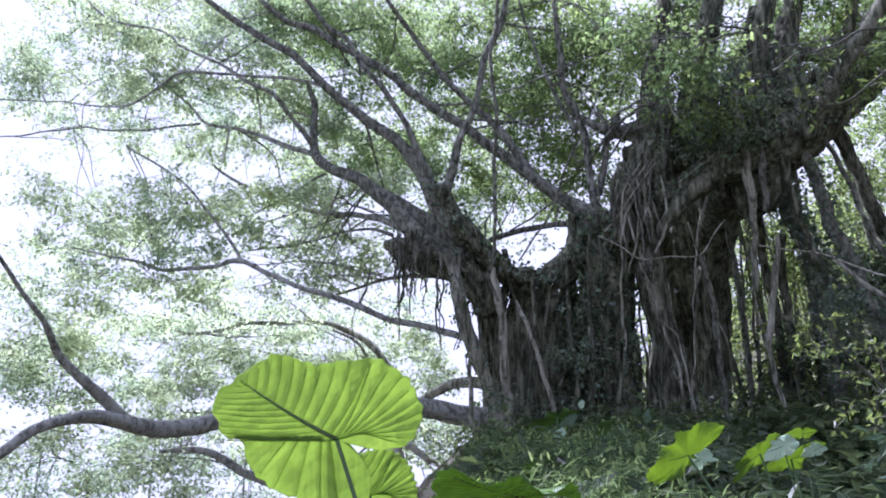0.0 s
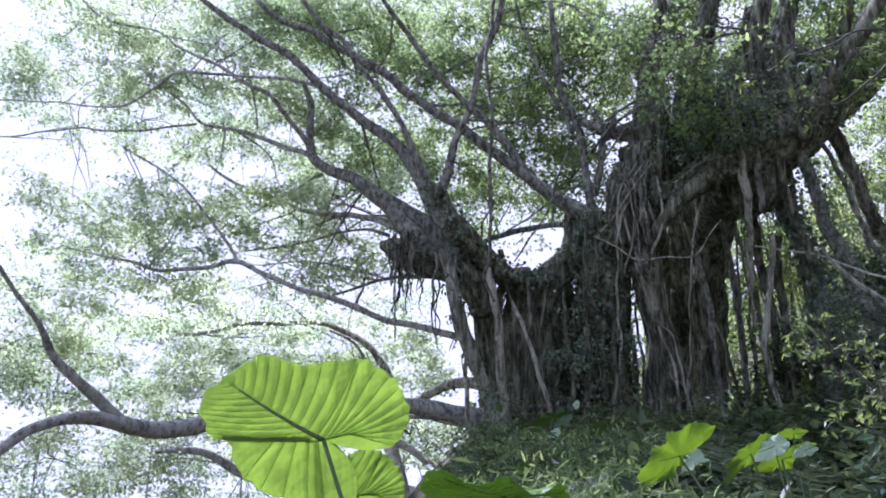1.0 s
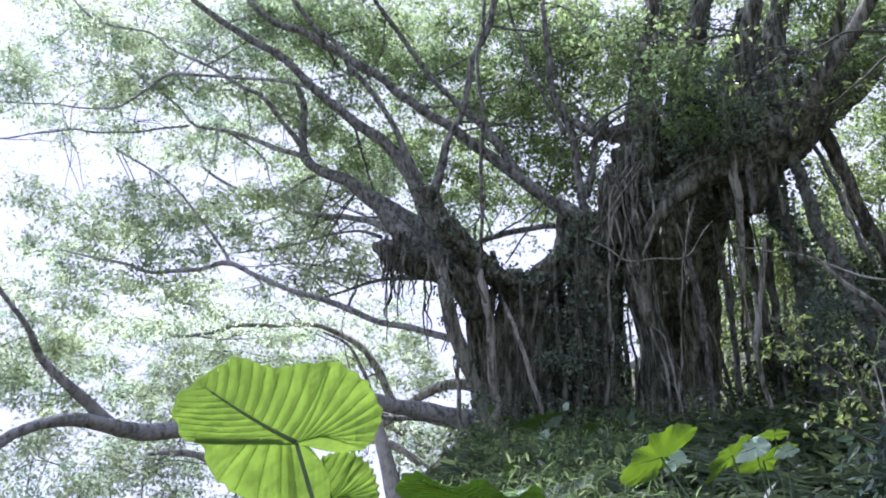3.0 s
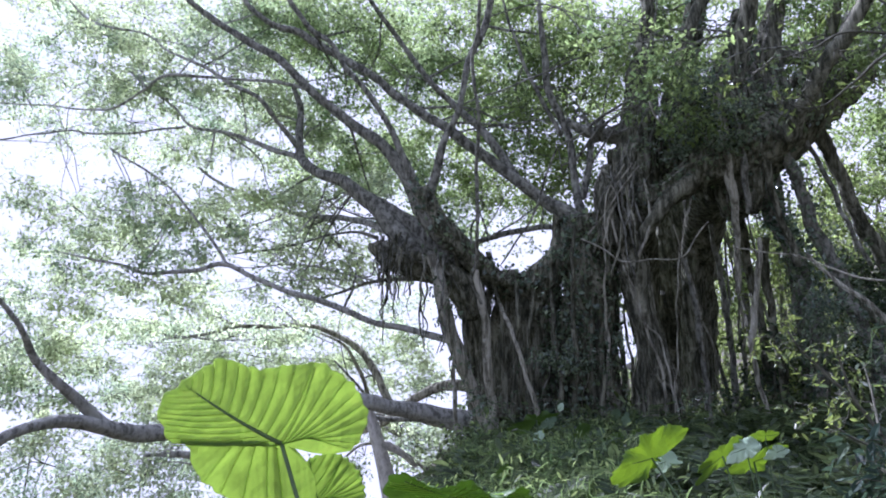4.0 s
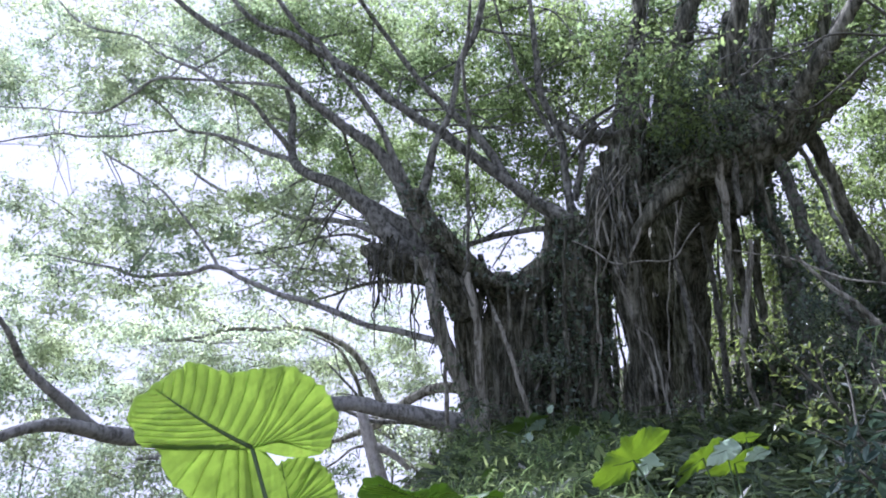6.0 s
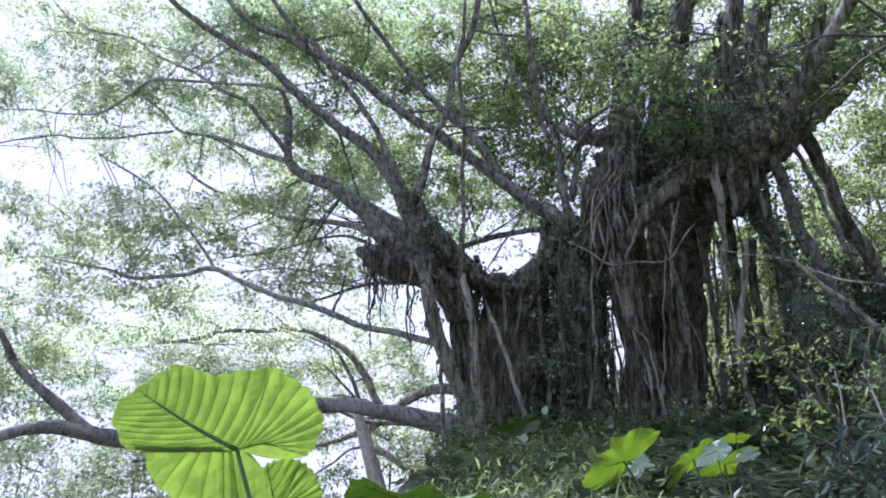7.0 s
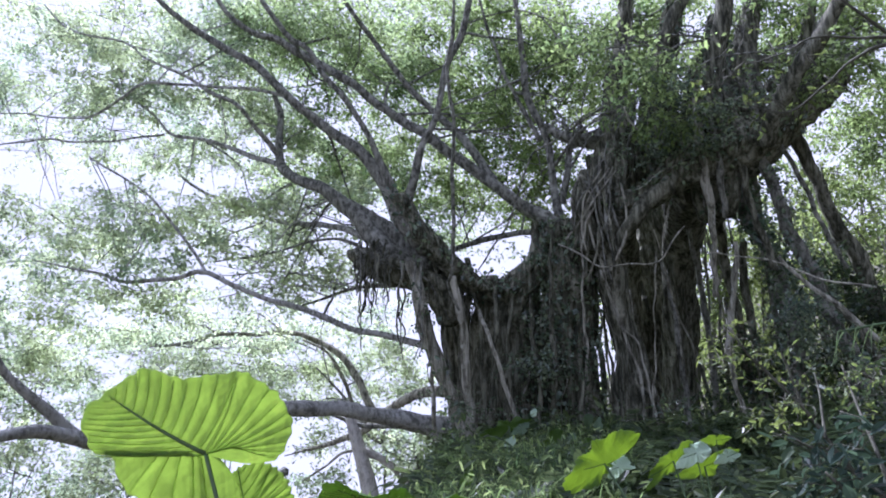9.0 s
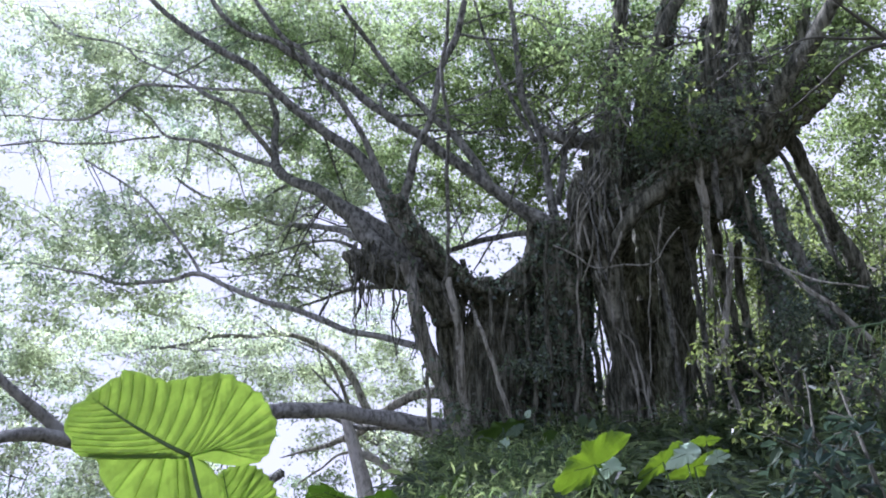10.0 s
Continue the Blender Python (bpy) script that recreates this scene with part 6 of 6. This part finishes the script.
shrub("shrub", "young shrub with yellow-green shoots leaning over the bank",
      [[(2.72, 2.95, 1.38, 0.013), (2.55, 3.09, 1.61, 0.011), (2.41, 3.11, 1.87, 0.009), (2.29, 3.16, 2.05, 0.008), (2.17, 3.12, 2.16, 0.006), (2.10, 3.09, 2.26, 0.005)],
       [(2.55, 3.09, 1.61, 0.009), (2.35, 3.16, 1.73, 0.006), (2.24, 3.13, 1.80, 0.004)], [(2.41, 3.11, 1.87, 0.009), (2.38, 3.15, 2.08, 0.006), (2.34, 3.13, 2.16, 0.005)],
       [(2.47, 3.05, 1.72, 0.009), (2.59, 3.29, 1.97, 0.006), (2.62, 3.36, 2.10, 0.005)], [(2.72, 2.95, 1.38, 0.011), (2.76, 3.17, 1.70, 0.009), (2.84, 3.40, 1.98, 0.006), (2.84, 3.45, 2.14, 0.005)]],
      [(*p, 0.022) for p in [(1.96, 2.86, 2.26), (2.01, 3.10, 2.23), (2.20, 3.34, 2.28), (1.88, 2.98, 2.14), (2.01, 3.22, 2.16), (1.90, 2.86, 2.14), (2.05, 3.10, 2.15), (2.20, 3.34, 2.16), (2.15, 2.98, 2.15), (2.29, 3.22, 2.16), (2.16, 2.86, 2.09), (2.32, 3.10, 2.16), (2.50, 3.34, 2.12), (2.33, 2.98, 2.05)]] +
      [(*p, 0.035) for p in [(2.06, 2.91, 2.00), (2.29, 3.15, 1.96), (2.44, 3.39, 2.07), (2.05, 3.03, 1.88), (2.26, 3.27, 1.87), (2.18, 2.91, 1.90), (2.31, 3.15, 1.83), (2.50, 3.39, 1.82), (2.28, 3.03, 1.76), (2.22, 3.27, 1.80), (2.36, 2.91, 1.87), (2.61, 3.15, 1.96), (2.81, 3.39, 2.09), (2.39, 3.03, 1.99)]] +
      [(*p, 0.04) for p in [(2.91, 3.50, 2.13), (3.04, 3.60, 2.06), (3.20, 3.70, 2.12), (3.11, 3.50, 1.99), (2.99, 3.60, 1.96), (3.10, 3.70, 1.90), (2.87, 3.50, 2.03)]],
      51, LEAF_YELLOW, 0.5, 5, 2, 0.085, foot_at(2.45, 2.5))
shrub("broadleaf_bush", "dark bluish-green broad-leaved bush at the bank's edge",
      [[(2.70, 2.89, 1.24, 0.013), (2.51, 2.93, 1.43, 0.011), (2.41, 3.00, 1.56, 0.008)], [(2.44, 2.89, 1.24, 0.010), (2.35, 3.04, 1.43, 0.008)], [(2.70, 2.89, 1.24, 0.013), (2.68, 2.99, 1.59, 0.008)]],
      [(*p, q) for p, q in zip([(2.38, 2.99, 1.59), (2.46, 3.02, 1.48), (2.35, 3.13, 1.48), (2.61, 3.08, 1.64), (2.53, 3.18, 1.67), (2.57, 3.01, 1.53)], [0.10] * 6)],
      52, BUSH, 1.15, 6, 5, 0.2, foot_at(2.5, 2.3))
slim = thing("overhanging_tree", "slender tree with fresh yellowish leaves hanging over the view", "tree", at=foot_at(7.3, 6.4))
bx, by, bz = foot_at(7.3, 6.4)
under(tubes("trunk", [[(bx, by, bz, 0.07), (bx + 0.1, by, 3.6, 0.08), (bx - 0.1, by + 0.2, 6.2, 0.06), (bx - 0.3, by + 0.3, 8.4, 0.03)]], LIMB, None, "", 8, 0.08, 0.01, 5, 0.1), slim)
over_runs = [[(7.15, 6.73, 6.47, 0.048), (6.06, 6.73, 6.41, 0.029), (5.52, 6.76, 6.25, 0.018), (5.12, 6.87, 5.90, 0.015), (4.78, 7.08, 5.71, 0.013), (4.44, 7.07, 5.74, 0.008), (4.09, 7.03, 5.85, 0.006)],
             [(6.46, 6.71, 6.46, 0.029), (5.61, 6.84, 6.57, 0.018), (5.15, 6.97, 6.65, 0.013), (4.73, 7.02, 6.46, 0.010), (4.32, 7.05, 6.33, 0.006)],
             [(6.06, 6.73, 6.41, 0.024), (5.52, 6.60, 6.79, 0.018), (5.12, 6.49, 7.11, 0.011)]]
for p in over_runs:
    under(tubes("branch", [p], TWIG, None, "", 6, 0.08, 0.006, 6, 0.05), slim)
crown([(*p, 0.15, 0.2, 0.13, 0.8) for p in [(4.09, 6.94, 6.14), (4.24, 7.05, 5.82), (4.76, 7.05, 6.36), (5.04, 6.79, 6.15), (4.32, 7.07, 6.83), (5.37, 6.87, 5.90), (4.78, 7.10, 5.64), (4.51, 7.03, 5.85)]], 71, LEAF_YELLOW, slim, 1.15, 0.8, 0.8, 6, 0.16, leaf_shape(0.085, 0.027, 0.3, 0.3))

# ivy clinging to trunk and roots
ivy = thing("ivy", "dark glossy ivy clinging to the banyan's roots", "climber", kind="stuff", at=(2.5, 10.2, 2.0))
rng_i = np.random.default_rng(61)
spots = []
for col, n in ((columns[0], 1500), (columns[1], 1800), (columns[2], 1000), (columns[5], 350), (columns[14], 500), (columns[15], 700), (columns[9], 500), (root_runs[2], 1100), (root_runs[0], 500), (root_runs[4], 900), (root_runs[8], 160)):
    q = spline(col, 0.1)
    pick = q[rng_i.integers(0, len(q), n)]
    a = rng_i.uniform(-3.0, -0.1, n)
    rad = pick[:, 3] * rng_i.uniform(0.98, 1.25, n) + np.abs(rng_i.normal(0, 0.06, n))
    spots.append(np.stack([pick[:, 0] + rad * np.cos(a), pick[:, 1] + rad * np.sin(a), pick[:, 2] + rng_i.normal(0, 0.06, n)], 1))
spots = np.vstack(spots)
v, f = leaf_cloud(spots, turns(rng_i, len(spots), 1.1), rng_i.uniform(0.5, 1.3, len(spots)), leaf_shape(0.085, 0.055, 0.25, 0.3))
tagged(under(mesh_part("ivy_leaves", v, f, LEAF_DARK, None), ivy), kind="stuff")


# ---- bushes at the bank's two ends ----
shrub("bank_bush", "small-leaved dark bush on the brink of the slope",
      [[(0.33, 8.46, 0.66, 0.041), (0.27, 8.37, 1.31, 0.028), (0.13, 8.35, 1.71, 0.021)], [(0.33, 8.46, 0.66, 0.034), (0.44, 8.35, 1.37, 0.021), (0.48, 8.34, 1.77, 0.014)], [(0.33, 8.46, 0.66, 0.034), (0.07, 8.18, 1.25, 0.020), (-0.03, 8.10, 1.51, 0.013)]],
      [(*p, q) for p, q in zip([(0.13, 8.33, 1.77), (0.27, 8.31, 1.51), (0.00, 8.12, 1.45), (0.45, 8.36, 1.71), (0.10, 8.26, 1.31), (0.48, 8.25, 1.38), (-0.07, 8.24, 1.71), (0.34, 8.50, 1.91)], [0.14] * 8)],
      53, LEAF, 0.8, 9, 6, 0.24, foot_at(0.45, 7.3))
shrub("glossy_shrub", "green leafy shrub under the slanting roots",
      [[(3.78, 4.29, 1.45, 0.019), (3.56, 4.16, 1.88, 0.015), (3.42, 4.09, 2.09, 0.011), (3.27, 4.07, 2.17, 0.007)], [(3.78, 4.29, 1.45, 0.019), (3.70, 4.22, 2.03, 0.011), (3.59, 4.16, 2.21, 0.008)]],
      [(*p, q) for p, q in zip([(3.27, 4.07, 2.15), (3.40, 4.06, 2.18), (3.34, 4.11, 2.02), (3.55, 4.17, 2.18), (3.47, 4.12, 1.99)], [0.09] * 5)],
      54, THICKET_LEAF, 1.0, 6, 5, 0.2, foot_at(4.2, 3.4))

palm = thing("palm_seedling", "young palm with a thin arching frond of drooping leaflets", "palm", at=foot_at(5.6, 5.0))
px0, py0, pz0 = foot_at(5.6, 5.0)
rib_run = [(px0, py0, pz0, 0.02), (px0 - 0.1, py0, pz0 + 0.9, 0.015)] + [(4.97, 5.64, 2.85, 0.015), (4.56, 5.66, 2.80, 0.013), (4.30, 5.67, 2.76, 0.010), (4.08, 5.68, 2.72, 0.006)]
under(tubes("rib", [rib_run], EAR_RIB, None, "", 5, 0.0, 0.0, 3, 0.06), palm)
rng_f = np.random.default_rng(88)
q = spline(rib_run, 0.05)
q = q[len(q) // 2:]
for k in range(20):
    a = q[int((k + 0.5) / 20 * (len(q) - 1))]
    side = -1 if k % 2 else 1
    ln = rng_f.uniform(0.3, 0.42)
    steps = [a[:3] + np.array([-0.5 * ln * u, side * 0.12 * u, 0.05 * math.sin(3 * u) - ln * 0.9 * u ** 1.8]) for u in np.linspace(0, 1, 6)]
    vv, ff = [], []
    for i, c in enumerate(steps):
        w = 0.009 * math.sin(math.pi * (0.15 + 0.8 * i / 5))
        vv += [c + np.array([w, w * 0.5, 0.3 * w]), c - np.array([w, w * 0.5, 0.3 * w])]
    for i in range(5):
        ff.append((2 * i, 2 * i + 1, 2 * i + 3, 2 * i + 2))
    under(mesh_part("leaflet", np.array(vv), np.array(ff), EAR_DULL, None, "", True), palm)
